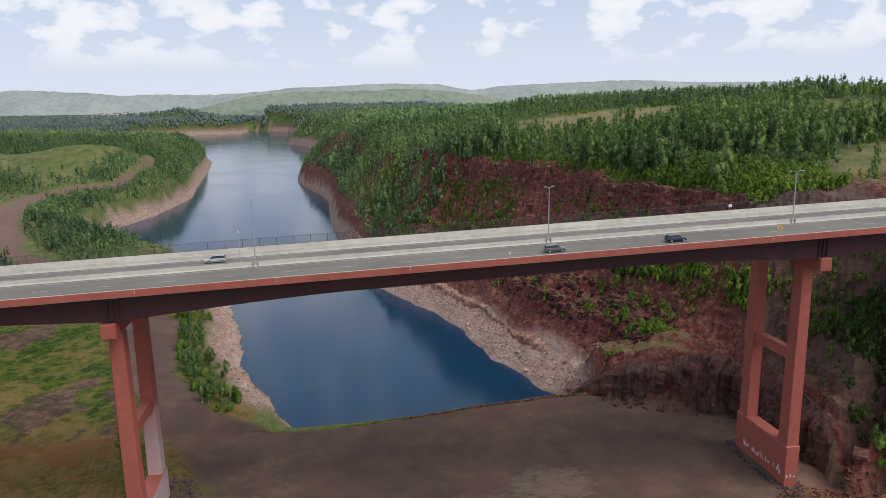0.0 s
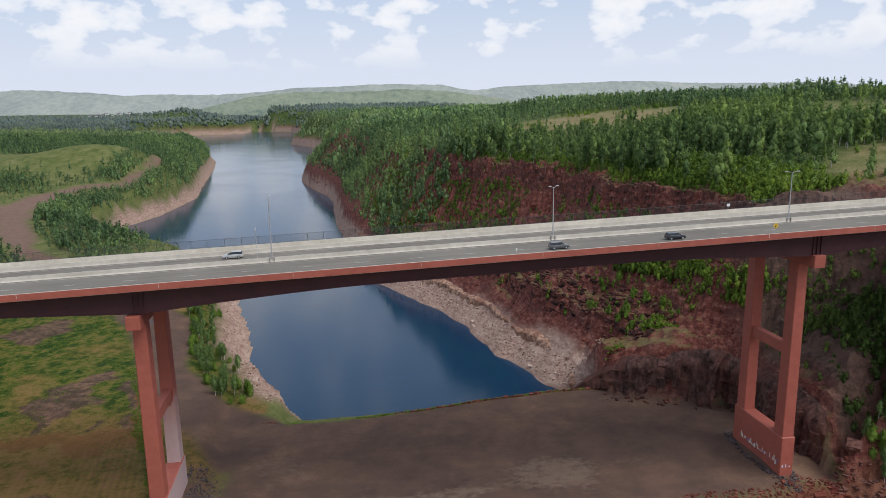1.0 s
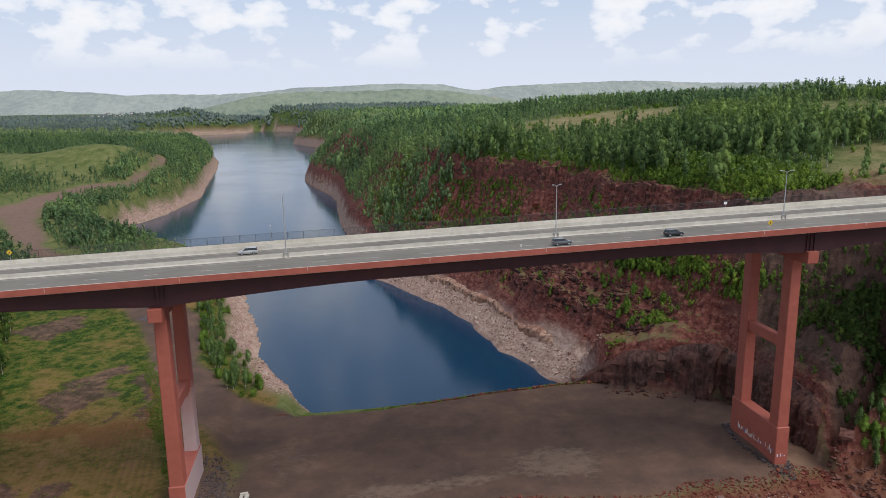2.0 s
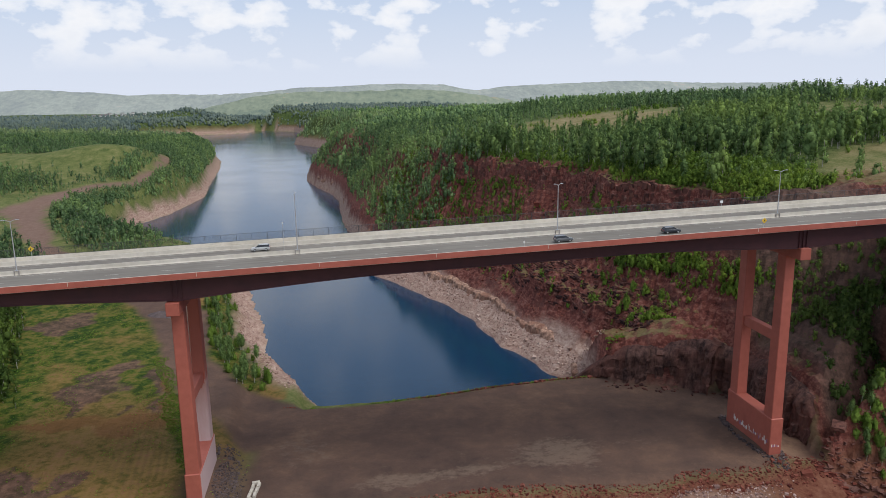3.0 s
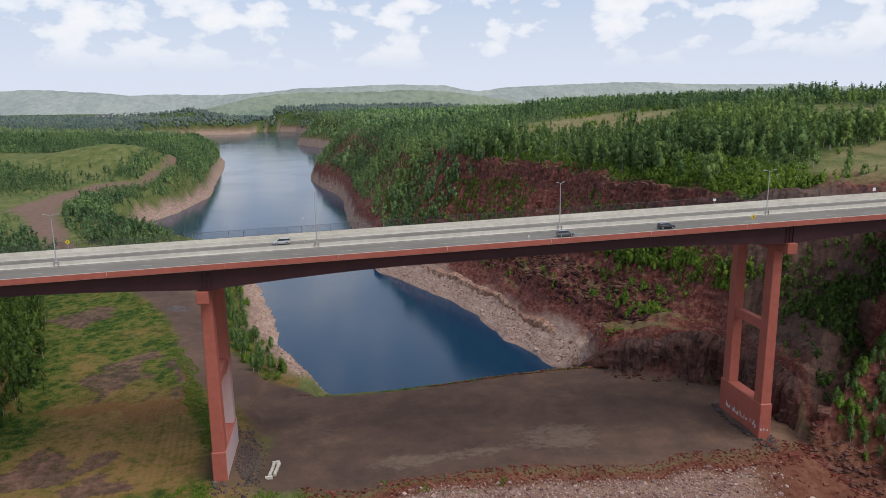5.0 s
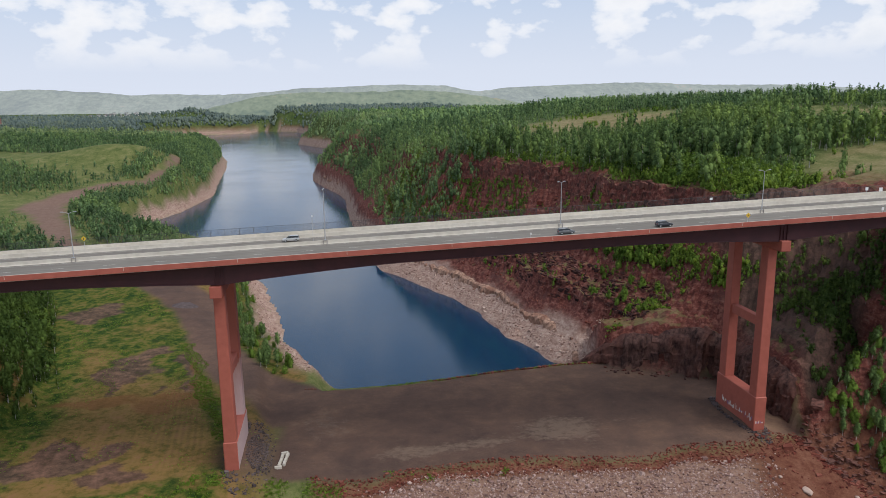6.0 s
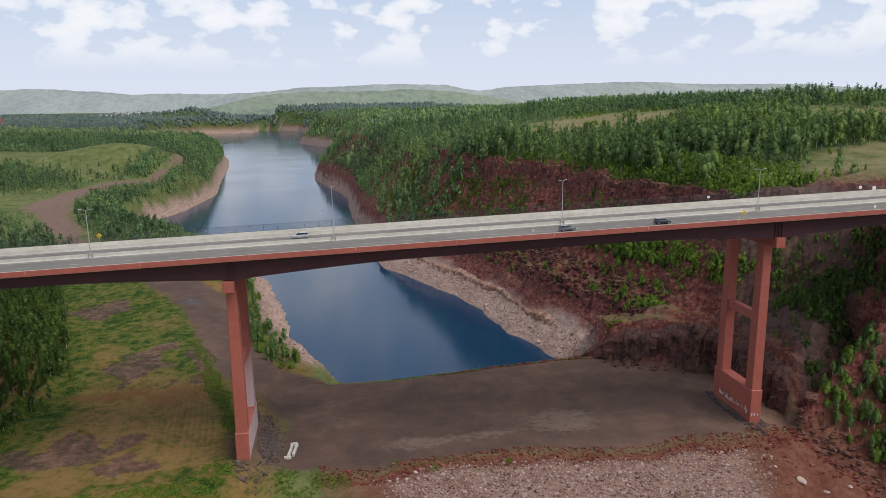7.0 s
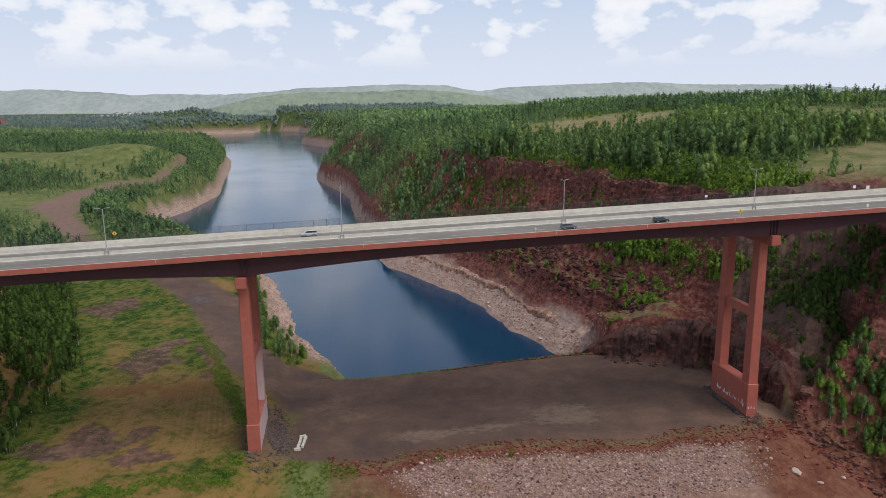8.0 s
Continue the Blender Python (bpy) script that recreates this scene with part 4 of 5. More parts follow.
def woods(name, spots, height, blobs, leaves, size, label, mats, rng, conifers=0.0, radius=0.2, low=0.15, trunks=True):
    """Many trees joined in one mesh of kind stuff."""
    x, y, z = spots
    lib = []
    for i in range(12):
        r = np.random.default_rng(900 + i)
        cone = i < round(12 * conifers)
        lib.append(crown_arrays(1.0, (0.17 if cone else radius * r.uniform(0.8, 1.2)), low, r, blobs, leaves, size / height, cone)[:3])
    swell_ = np.clip(1 + 1.1 * fractal(x, y, 46, 611, 2), 0.5, 1.22)
    nv = len(lib[0][0])
    LC, LF, LN = [], [], []
    tones = np.repeat(np.clip(rng.normal(0, 0.5, len(x)) + 1.6 * fractal(x, y, 70, 601, 2), -1, 1), nv)
    SC, SF = [], []
    for k in range(len(x)):
        co, fa, nn = lib[int(rng.integers(0, 12))]
        h = height * rng.uniform(0.62, 1.25) * swell_[k]
        a, w = rng.uniform(0, math.tau), rng.uniform(0.85, 1.25)
        c, s_ = math.cos(a), math.sin(a)
        turn = np.array([[c, s_, 0], [-s_, c, 0], [0, 0, 1]])
        LC.append((co * np.array([w, w, 1])) @ turn * h + np.array([x[k], y[k], z[k] - 0.1]))
        LN.append(nn @ turn)
        LF.append(fa + nv * k)
        if trunks:
            rr, base = h * 0.010 + 0.03, 6 * len(SC)
            ring = np.array([(math.cos(g * 2.1), math.sin(g * 2.1), 0) for g in range(3)])
            foot = np.array([x[k], y[k], z[k]])
            SC.append(np.concatenate([foot + ring * rr + (0, 0, -0.8), foot + ring * rr * 0.3 + (0, 0, h * 0.8)]))
            SF += [(base + g, base + (g + 1) % 3, base + 3 + (g + 1) % 3) for g in range(3)] + [(base + g, base + 3 + (g + 1) % 3, base + 3 + g) for g in range(3)]
    co, fa, nn = np.concatenate(LC), np.concatenate(LF), np.concatenate(LN)
    nl, nc = len(fa), len(co)
    if SC:
        stems = np.concatenate(SC)
        fa = np.concatenate([fa, np.array(SF) + nc])
        co = np.concatenate([co, stems])
        nn = np.concatenate([nn, np.tile(np.array([[1, 0, 0], [-0.5, 0.87, 0], [-0.5, -0.87, 0]]), (len(stems) // 3, 1))])
    me = raw_mesh(name, co, fa)
    paint(me, "tone", np.concatenate([tones, np.zeros(len(co) - nc)]))
    for mat in mats:
        me.materials.append(mat)
    idx = np.zeros(len(fa), np.int32)
    idx[nl:] = 1
    round_shading(me, nn)
    me.polygons.foreach_set("material_index", idx)
    return tagged(new(name, me), label, "woods", kind="stuff")


def open_ground(x, y, z, d, side, de):
    """Places on the high side that carry no trees: the grassy cut by the road and the tan clearing."""
    return np.clip(1 - 1.3 * sum(oval(x, y, *c) for c in CLEARINGS), 0, 1)


def off_road(x, y):
    return smooth(1, 5, road_distance(x, y))


clumps = lambda x, y, size, seed: smooth(-0.15, 0.2, fractal(x, y, size, seed, 3))
bridge_clear = lambda x, y: np.where((y > -20) & (y < 27), smooth(20, 24, np.abs(y - 3.5)), 1.0)

# woods on the high side, by distance
shelf = lambda x, y: smooth(100, 118, x) * (1 - smooth(150, 172, y)) * (x < 178)        # grassy shelf behind the rim
right_near = scatter(6200, 30, 360, 55, 300, lambda x, y, z, d, side, de: side * np.where(shelf(x, y) > 0.5, smooth(98, 104, d) * 0.85 + 0.03, smooth(62, 67, d) * 0.62) * (y > 60) * open_ground(x, y, z, d, side, de) * np.clip(0.35 + 0.9 * clumps(x, y, 34, 201), 0, 1), rng)
woods("woods", right_near, 12.5, 7, 165, 0.33, "dense young aspen and birch woods on the pit's rim", (LEAF, BARK), rng, 0.0, 0.17, 0.2)
rim_shrub = scatter(11000, 20, 260, 55, 300, lambda x, y, z, d, side, de: side * smooth(60, 63, d) * np.clip((1 - smooth(84, 112, d)) * (0.5 + 0.45 * shelf(x, y)) * (0.25 + clumps(x, y, 15, 231)) + 0.06, 0, 1) * np.clip(open_ground(x, y, z, d, side, de) + 0.05, 0, 1) * (y > 60), rng)
woods("shrubs", rim_shrub, 3.0, 2, 50, 0.27, "bright green shrubs along the pit's rim", (SHRUB, WOOD_BARK), rng, 0.0, 0.42, 0.03)
belt = scatter(3000, 96, 190, 60, 150, lambda x, y, z, d, side, de: side * smooth(62, 65, d) * (1 - smooth(88, 98, d)) * np.clip(0.3 + 0.9 * clumps(x, y, 12, 259), 0, 1) * np.clip(open_ground(x, y, z, d, side, de), 0, 1), rng)
woods("shrubs", belt, 3.6, 3, 60, 0.27, "thick bright green shrub belt before the rim woods", (SHRUB, WOOD_BARK), rng, 0.0, 0.42, 0.03)
thicket = scatter(5200, 30, 330, 62, 330, lambda x, y, z, d, side, de: side * smooth(66, 74, d) * open_ground(x, y, z, d, side, de) * np.clip(0.35 + clumps(x, y, 20, 261), 0, 1), rng)
woods("shrubs", thicket, 4.6, 2, 24, 0.36, "young aspens and shrubs under the rim woods", (LEAF, WOOD_BARK), rng, 0.0, 0.34, 0.02)
low_mid = scatter(2600, 80, 360, 280, 560, lambda x, y, z, d, side, de: oval(x, y, *CLEARINGS[0]) * clumps(x, y, 40, 233) * 0.8, rng)
woods("shrubs", low_mid, 3.0, 2, 20, 0.4, "low shrubs scattered over the clearing", (SHRUB, WOOD_BARK), rng, 0.0, 0.5, 0.03)
right_mid = scatter(7200, -60, 640, 290, 720, lambda x, y, z, d, side, de: side * smooth(10, 18, d) * open_ground(x, y, z, d, side, de) * (0.45 + 0.55 * clumps(x, y, 60, 203)), rng)
woods("woods", right_mid, 11.5, 3, 52, 0.50, "dense green aspen woods above the pit lake", (MID_LEAF, WOOD_BARK), rng, 0.1, 0.19, 0.12)
right_far = scatter(5000, -170, 760, 700, 1900, lambda x, y, z, d, side, de: side * smooth(6, 18, d), rng)
woods("woods", right_far, 12, 2, 6, 1.0, "far green woods on the high rim", (MID_LEAF, WOOD_BARK), rng, 0.1, 0.42, 0.0, trunks=False)
far_wall = scatter(3600, -190, 90, 900, 1900, lambda x, y, z, d, side, de: side * smooth(8, 14, d) * (d < 90), rng)
woods("woods", far_wall, 11, 2, 4, 1.0, "woods down the far wall of the lake", (HAZED_LEAF, WOOD_BARK), rng, 0.1, 0.36, 0.0, trunks=False)
# woods on the low side
left_mid = scatter(9500, -480, -60, 205, 720, lambda x, y, z, d, side, de: (1 - side) * smooth(9, 14, d) * off_road(x, y) * np.clip((1 - smooth(60, 75, d)) * (0.7 + 0.3 * clumps(x, y, 40, 205)) + (y < 330) + (1.2 * np.exp(-(((x + 378) / 92) ** 2 + ((y - 530) / 58) ** 2) ** 2) + np.exp(-(((x + 345) / 75) ** 2 + ((y - 352) / 45) ** 2) ** 2)) + smooth(680, 715, y), 0, 1) * (1 - np.exp(-(((x + 290) / 74) ** 2 + ((y - 640) / 58) ** 2) ** 2)), rng)
woods("woods", left_mid, 7.5, 2, 36, 0.42, "green mixed woods along the low shore", (MID_LEAF, WOOD_BARK), rng, 0.1, 0.24, 0.08)
left_patch = scatter(2600, -500, -270, 300, 600, lambda x, y, z, d, side, de: off_road(x, y) * np.clip(np.exp(-(((x + 385) / 88) ** 2 + ((y - 535) / 50) ** 2) ** 2) + np.exp(-(((x + 335) / 52) ** 2 + ((y - 345) / 42) ** 2) ** 2), 0, 1), rng)
woods("woods", left_patch, 9.5, 3, 44, 0.42, "dark close stand of aspens beside the track", (MID_LEAF, WOOD_BARK), rng, 0.1, 0.22, 0.06)
left_shore = scatter(16000, -330, -150, 380, 1250, lambda x, y, z, d, side, de: (1 - side) * (z > 10) * (d > 9) * (d < 52) * off_road(x, y), rng)
woods("woods", left_shore, 8.0, 2, 24, 0.5, "close green woods down the low bank of the lake", (MID_LEAF, WOOD_BARK), rng, 0.2, 0.30, 0.02)
left_edge = scatter(5000, -620, -150, 715, 1150, lambda x, y, z, d, side, de: (1 - side) * smooth(6, 16, d) * 0.9, rng)
woods("woods", left_edge, 9.0, 2, 18, 0.65, "tall green woods behind the meadow", (MID_LEAF, WOOD_BARK), rng, 0.1, 0.26, 0.02)
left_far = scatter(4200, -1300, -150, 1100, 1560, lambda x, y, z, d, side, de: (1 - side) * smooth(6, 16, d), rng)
woods("woods", left_far, 9.5, 2, 4, 1.1, "broad green woods beyond the meadow", (HAZED_LEAF, WOOD_BARK), rng, 0.1, 0.44, 0.0, trunks=False)
left_hazed = scatter(7500, -1700, -150, 1540, 2450, lambda x, y, z, d, side, de: (1 - side) * smooth(6, 16, d), rng)
woods("woods", left_hazed, 10.5, 2, 0, 1.0, "woods before the far town, tinted blue-green for haze", (FAR_HAZED_LEAF, WOOD_BARK), rng, 0.1, 0.5, 0.0, trunks=False)
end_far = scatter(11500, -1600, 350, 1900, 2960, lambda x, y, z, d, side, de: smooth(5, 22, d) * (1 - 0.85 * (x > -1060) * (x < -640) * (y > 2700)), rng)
woods("woods", end_far, 12, 1, 0, 1.0, "distant woods round the lake's far end, haze-tinted blue-green", (FAR_HAZED_LEAF, WOOD_BARK), rng, 0.0, 0.85, 0.0, trunks=False)
# shrubs on the rock walls
wall_shrub = scatter(24000, -50, 170, -60, 420, lambda x, y, z, d, side, de: np.clip(side * smooth(16, 24, d) * (1 - smooth(64, 74, d)) * (y > 62) * (0.11 + 0.75 * clumps(x, y, 22, 211) ** 2 + 0.5 * smooth(75, 50, x) * smooth(150, 190, y)) * np.where((d > 34) & (d < 46), 1.3, 0.75) * np.where((d > 56) & (d < 61), 0.1, 1.0) * np.where((y < 190) & (d < 40), 0.3, 1.0), 0, 1) * bridge_clear(x, y), rng)
woods("shrubs", wall_shrub, 2.9, 2, 30, 0.27, "green shrubs and saplings clinging to the red rock wall", (SHRUB, WOOD_BARK), rng, 0.0, 0.34, 0.04)
slope_shrub = scatter(8200, 95, 210, -70, 78, lambda x, y, z, d, side, de: np.clip(0.10 * (de > 6) + smooth(19, 25, de + 10 * fractal(x, y, 18, 235, 2)) * (0.12 + 0.95 * clumps(x, y, 19, 213)), 0, 1) * (z < 64), rng)
woods("shrubs", slope_shrub, 3.6, 2, 36, 0.30, "dense dark green thicket on the slope beside the pier", (ALDER, WOOD_BARK), rng, 0.0, 0.36, 0.05)

bench = scatter(2600, 64, 108, 44, 130, lambda x, y, z, d, side, de: (z > 38.5) * (z < 47.5) * (0.35 + 0.65 * clumps(x, y, 16, 241)), rng)
woods("shrubs", bench, 4.4, 3, 40, 0.32, "tall bright shrubs along the bench above the red slope", (SHRUB, WOOD_BARK), rng, 0.0, 0.36, 0.04)
wall_wood = scatter(9000, -115, 70, 270, 960, lambda x, y, z, d, side, de: side * smooth(9, 14, d) * (1 - smooth(62, 72, d)) * np.clip(0.55 + 0.6 * clumps(x, y, 30, 243), 0, 1), rng)
woods("woods", wall_wood, 7.5, 2, 32, 0.45, "trees growing down the lake's steep rock wall", (MID_LEAF, WOOD_BARK), rng, 0.2, 0.26, 0.1)

# trees that stand singly: the bank strip, the west slope and the spur by the pier
tall = [tree_thing("birch_tree", tree_model(8.0, 1.7, 420, 0.27, 400 + i, 0.36), (BARK, LEAF), "slender white-stemmed birch with a loose green crown", "birches on the banks") for i in range(5)]
dark_birches = [tree_thing("birch_tree", tree_model(8.5, 1.9, 420, 0.28, 420 + i, 0.3), (BARK, DARK_LEAF), "white-stemmed birch with a dark green crown", "trees on the west slope") for i in range(4)]
bushy = [tree_thing("leafy_shrub", tree_model(3.2, 1.6, 260, 0.22, 450 + i, 0.05), (BARK, SHRUB), "bushy bright green shrub on stony ground", "shrubs on the banks") for i in range(4)]
bank = scatter(1500, -116, -66, 60, 215, lambda x, y, z, d, side, de: (d > 14) * (d < 27) * (road_distance(x, y) > 0.5) * 0.45, rng)
bank_spots = list(zip(bank[0], bank[1]))[:105]
west_s = scatter(800, -184, -146, 0, 150, lambda x, y, z, d, side, de: smooth(0, 5, -147 - 0.36 * np.clip(y - 60, 0, 200) - x) * 0.9, rng)
west_spots = list(zip(west_s[0], west_s[1]))[:170]
west_mass = scatter(2300, -260, -140, -30, 190, lambda x, y, z, d, side, de: smooth(-5, 1, -147 - 0.36 * np.clip(y - 60, 0, 200) - x) * (0.5 + 0.5 * clumps(x, y, 24, 237)) * np.where(y < 27, x > -185, 1), rng)
woods("woods", west_mass, 8.0, 4, 110, 0.34, "dark close woods on the slope beside the field", (DARK_LEAF, BARK), rng, 0.15, 0.22, 0.12)
spur = scatter(900, 88, 116, -44, -6, lambda x, y, z, d, side, de: (de > 5) * (x + 0.7 * y > 74), rng)
spur_spots = list(zip(spur[0], spur[1]))[:85]
plant(dark_birches, west_spots, [rng.uniform(0.6, 1.25) for _ in west_spots], rng)
every = bank_spots + spur_spots
sizes = [rng.uniform(0.45, 0.85) for _ in bank_spots] + [rng.uniform(0.45, 0.85) for _ in spur_spots]
pick = rng.uniform(0, 1, len(every)) < 0.72
plant(tall, [p for p, k in zip(every, pick) if k], [q for q, k in zip(sizes, pick) if k], rng)
ledge_s = scatter(400, 44, 84, 62, 112, lambda x, y, z, d, side, de: (d > 22) * (d < 38) * 0.12, rng)
shrub_spots = [p for p, k in zip(every, pick) if not k] + list(zip(ledge_s[0], ledge_s[1]))[:30]
plant(bushy, shrub_spots, [rng.uniform(0.6, 1.3) for _ in shrub_spots], rng)


# ---------- stones and rock faces ----------
def stones(name, x, y, z, size, label, mat, rng, tall=0.75):
    """Angular stones joined in one mesh of kind stuff."""
    n = len(x)
    unit = np.array([(-1, -1, -1), (1, -1, -1), (1, 1, -1), (-1, 1, -1), (-1, -1, 1), (1, -1, 1), (1, 1, 1), (-1, 1, 1)], float)
    quad = np.array([(0, 3, 2, 1), (4, 5, 6, 7), (0, 1, 5, 4), (1, 2, 6, 5), (2, 3, 7, 6), (3, 0, 4, 7)])
    s_ = (size * np.exp(rng.normal(0, 0.45, n)))[:, None, None]
    co = unit[None] * rng.uniform(0.55, 1.0, (n, 8, 3)) * rng.uniform(0.6, 1.2, (n, 1, 3)) * np.array([1, 1, tall])
    a, b_ = rng.uniform(0, math.tau, n), rng.uniform(-0.5, 0.5, n)
    ca, sa, cb, sb = np.cos(a)[:, None], np.sin(a)[:, None], np.cos(b_)[:, None], np.sin(b_)[:, None]
    X, Y, Z = co[..., 0], co[..., 1], co[..., 2]
    Y, Z = Y * cb - Z * sb, Y * sb + Z * cb
    co = np.stack([X * ca - Y * sa, X * sa + Y * ca, Z], -1) * s_ * 0.5
    co += np.stack([x, y, z], 1)[:, None, :]
    fa = (np.arange(n)[:, None, None] * 8 + quad[None]).reshape(-1, 4)
    me = raw_mesh(name, co.reshape(-1, 3), fa)
    me.materials.append(mat)
    return tagged(new(name, me), label, "stones", kind="stuff")


def rock_material(name, stops, scale=0.5):
    m, t, b = material(name, 0.95)
    isl = t.nodes.new("ShaderNodeNewGeometry").outputs["Random Per Island"]
    n = noise_at(t, scale, 7, 0.65)
    f = calc(t, "ADD", calc(t, "MULTIPLY", n, 0.6), calc(t, "MULTIPLY", isl, 0.4))
    t.links.new(ramp(t, f, stops), b.inputs["Base Color"])
    bump(t, b, n, 0.2, 0.7)
    return m


PALE_ROCK = rock_material("pale_pink_stone", [(0.30, (0.180, 0.100, 0.078)), (0.5, (0.34, 0.225, 0.180)), (0.7, (0.50, 0.380, 0.310))])
RUBBLE = rock_material("pale_pink_rubble", [(0.28, (0.090, 0.052, 0.043)), (0.48, (0.27, 0.172, 0.148)), (0.72, (0.48, 0.365, 0.32))])
RED_ROCK = rock_material("red_stone", [(0.30, (0.075, 0.022, 0.017)), (0.5, (0.165, 0.048, 0.033)), (0.7, (0.25, 0.095, 0.068))])
DARK_ROCK = rock_material("dark_banded_rock", [(0.28, (0.022, 0.013, 0.013)), (0.48, (0.075, 0.034, 0.029)), (0.62, (0.125, 0.048, 0.037)), (0.75, (0.17, 0.088, 0.070))], 0.35)


GREY_ROCK = rock_material("grey_riprap", [(0.28, (0.045, 0.036, 0.036)), (0.5, (0.085, 0.066, 0.064)), (0.72, (0.15, 0.12, 0.115))], 0.6)
RIM_ROCK = rock_material("weathered_brown_rock", [(0.28, (0.070, 0.034, 0.029)), (0.48, (0.125, 0.056, 0.045)), (0.62, (0.165, 0.072, 0.055)), (0.75, (0.21, 0.125, 0.100))], 0.35)


def slab_face(name, band, x0, x1, y0, y1, n, w, h, label, mat, rng, key="d", sink=0.3):
    """Jointed blocks set along a band of the wall, turned to face the pit."""
    x, y = rng.uniform(x0, x1, n), rng.uniform(y0, y1, n)
    z, d, side, de, steep = terrain(x, y)
    q = d if key == "d" else de if key == "de" else y - (55 - 0.5 * (x - 54))
    ok = (q > band[0]) & (q < band[1]) & ((side > 0.9) | (key != "d")) & (z > 0.5)
    x, y, z = x[ok], y[ok], z[ok]
    e = 1.5
    if key == "d":
        gx_ = shore_distance(x + e, y, LAKE) - shore_distance(x - e, y, LAKE)
        gy_ = shore_distance(x, y + e, LAKE) - shore_distance(x, y - e, LAKE)
    else:
        gx_, gy_ = (np.full(len(x), 1.0), np.full(len(x), 0.1)) if key == "de" else (np.full(len(x), 0.45), np.full(len(x), 0.9))
    ang = np.arctan2(gy_, gx_) + rng.normal(0, 0.14, len(x))
    n = len(x)
    unit = np.array([(-1, -1, -1), (1, -1, -1), (1, 1, -1), (-1, 1, -1), (-1, -1, 1), (1, -1, 1), (1, 1, 1), (-1, 1, 1)], float)
    quad = np.array([(0, 3, 2, 1), (4, 5, 6, 7), (0, 1, 5, 4), (1, 2, 6, 5), (2, 3, 7, 6), (3, 0, 4, 7)])
    half = np.stack([w * 0.35 * rng.uniform(0.5, 1.1, n), w * 0.5 * np.exp(rng.normal(0, 0.35, n)), h * 0.5 * rng.uniform(0.4, 1.1, n)], 1)
    co = unit[None] * rng.uniform(0.62, 1.1, (n, 8, 3)) * half[:, None, :]
    lean, roll = rng.normal(0, 0.09, n)[:, None], rng.normal(0, 0.07, n)[:, None]
    X, Y, Z = co[..., 0], co[..., 1], co[..., 2]
    co = np.stack([X + lean * Z, Y + roll * Z, Z - lean * X - roll * Y], -1)
    ca, sa = np.cos(ang)[:, None], np.sin(ang)[:, None]
    co = np.stack([co[..., 0] * ca - co[..., 1] * sa, co[..., 0] * sa + co[..., 1] * ca, co[..., 2]], -1)
    co += np.stack([x, y, z - half[:, 2] * sink], 1)[:, None, :]
    fa = (np.arange(n)[:, None, None] * 8 + quad[None]).reshape(-1, 4)
    me = raw_mesh(name, co.reshape(-1, 3), fa)
    me.materials.append(mat)
    return tagged(new(name, me), label, "rock face", kind="stuff")


slab_face("rock_blocks", (56.0, 60.8), -60, 180, 62, 420, 52000, 1.9, 3.9, "dark jointed rock blocks in the cliff under the rim", RIM_ROCK, rng, sink=0.8)
slab_face("rock_blocks", (20.0, 36.0), 20, 120, 62, 240, 5200, 2.6, 1.5, "dark and red rock ledges on the pit wall", DARK_ROCK, rng, sink=0.5)


def beside(shore, inland, foot, top):
    """A line of (x, y, foot, top) that follows the shore, moved inland to the left of its run."""
    p = np.array(shore, float)
    tx, ty = np.gradient(p[:, 0]), np.gradient(p[:, 1])
    size = np.hypot(tx, ty)
    return [(x - ty_ / q * inland, y + tx_ / q * inland, foot, top) for (x, y), tx_, ty_, q in zip(p, tx, ty, size)]


def cliff_face(line, label, mat, seed, depth=1.0, step=0.55):
    """A jointed rock face along a line of (x, y, foot, top): broken columns with a rounded, broken head."""
    p = np.array(line, float)
    run = np.concatenate([[0], np.cumsum(np.hypot(np.diff(p[:, 0]), np.diff(p[:, 1])))])
    u = np.arange(0, run[-1], step)
    x, y, z0, z1 = (np.interp(u, run, p[:, k]) for k in range(4))
    z1 = z1 + 2.2 * depth * fractal(u, u * 0, 9, seed, 4)
    tx, ty = np.gradient(x), np.gradient(y)
    size = np.hypot(tx, ty)
    nx_, ny_ = ty / size, -tx / size
    rows = np.linspace(0, 1, 26)
    U, K = np.meshgrid(u, rows)
    H = z0 + (z1 - z0) * K
    cols = np.floor((U + 1.6 * fractal(U, H, 7, seed + 3, 3)) / 2.6).astype(np.int64)
    beds = np.floor((H + 1.2 * fractal(U, H, 12, seed + 5, 3)) / 3.4).astype(np.int64)
    out_ = 1.5 * (hashed(cols, cols * 0, seed) - 0.5) + 1.1 * (hashed(cols, beds, seed + 1) - 0.5) + 3.4 * fractal(U, H * 0.6, 17, seed + 7, 3) + 0.7 * fractal(U, H, 2.2, seed + 8, 2)
    out_ = out_ - 3.2 * np.clip((K - 0.72) / 0.28, 0, 1) ** 2 - 1.6 * K
    out_ = out_ * depth
    X, Y = x + nx_ * out_, y + ny_ * out_
    for back, lower in ((6.0, 0.6), (10.0, 3.0)):
        X, Y, H = np.vstack([X, x - nx_ * back]), np.vstack([Y, y - ny_ * back]), np.vstack([H, z1 - lower])
    H[0] -= 1.5
    n, w = len(u), len(H)
    i = (np.arange(w - 1)[:, None] * n + np.arange(n - 1)[None, :]).ravel()
    me = raw_mesh("rock_face", np.stack([X, Y, H], -1).reshape(-1, 3), np.stack([i, i + 1, i + n + 1, i + n], 1))
    me.materials.append(mat)
    return tagged(new("rock_face", me), label, "rock face", kind="stuff")


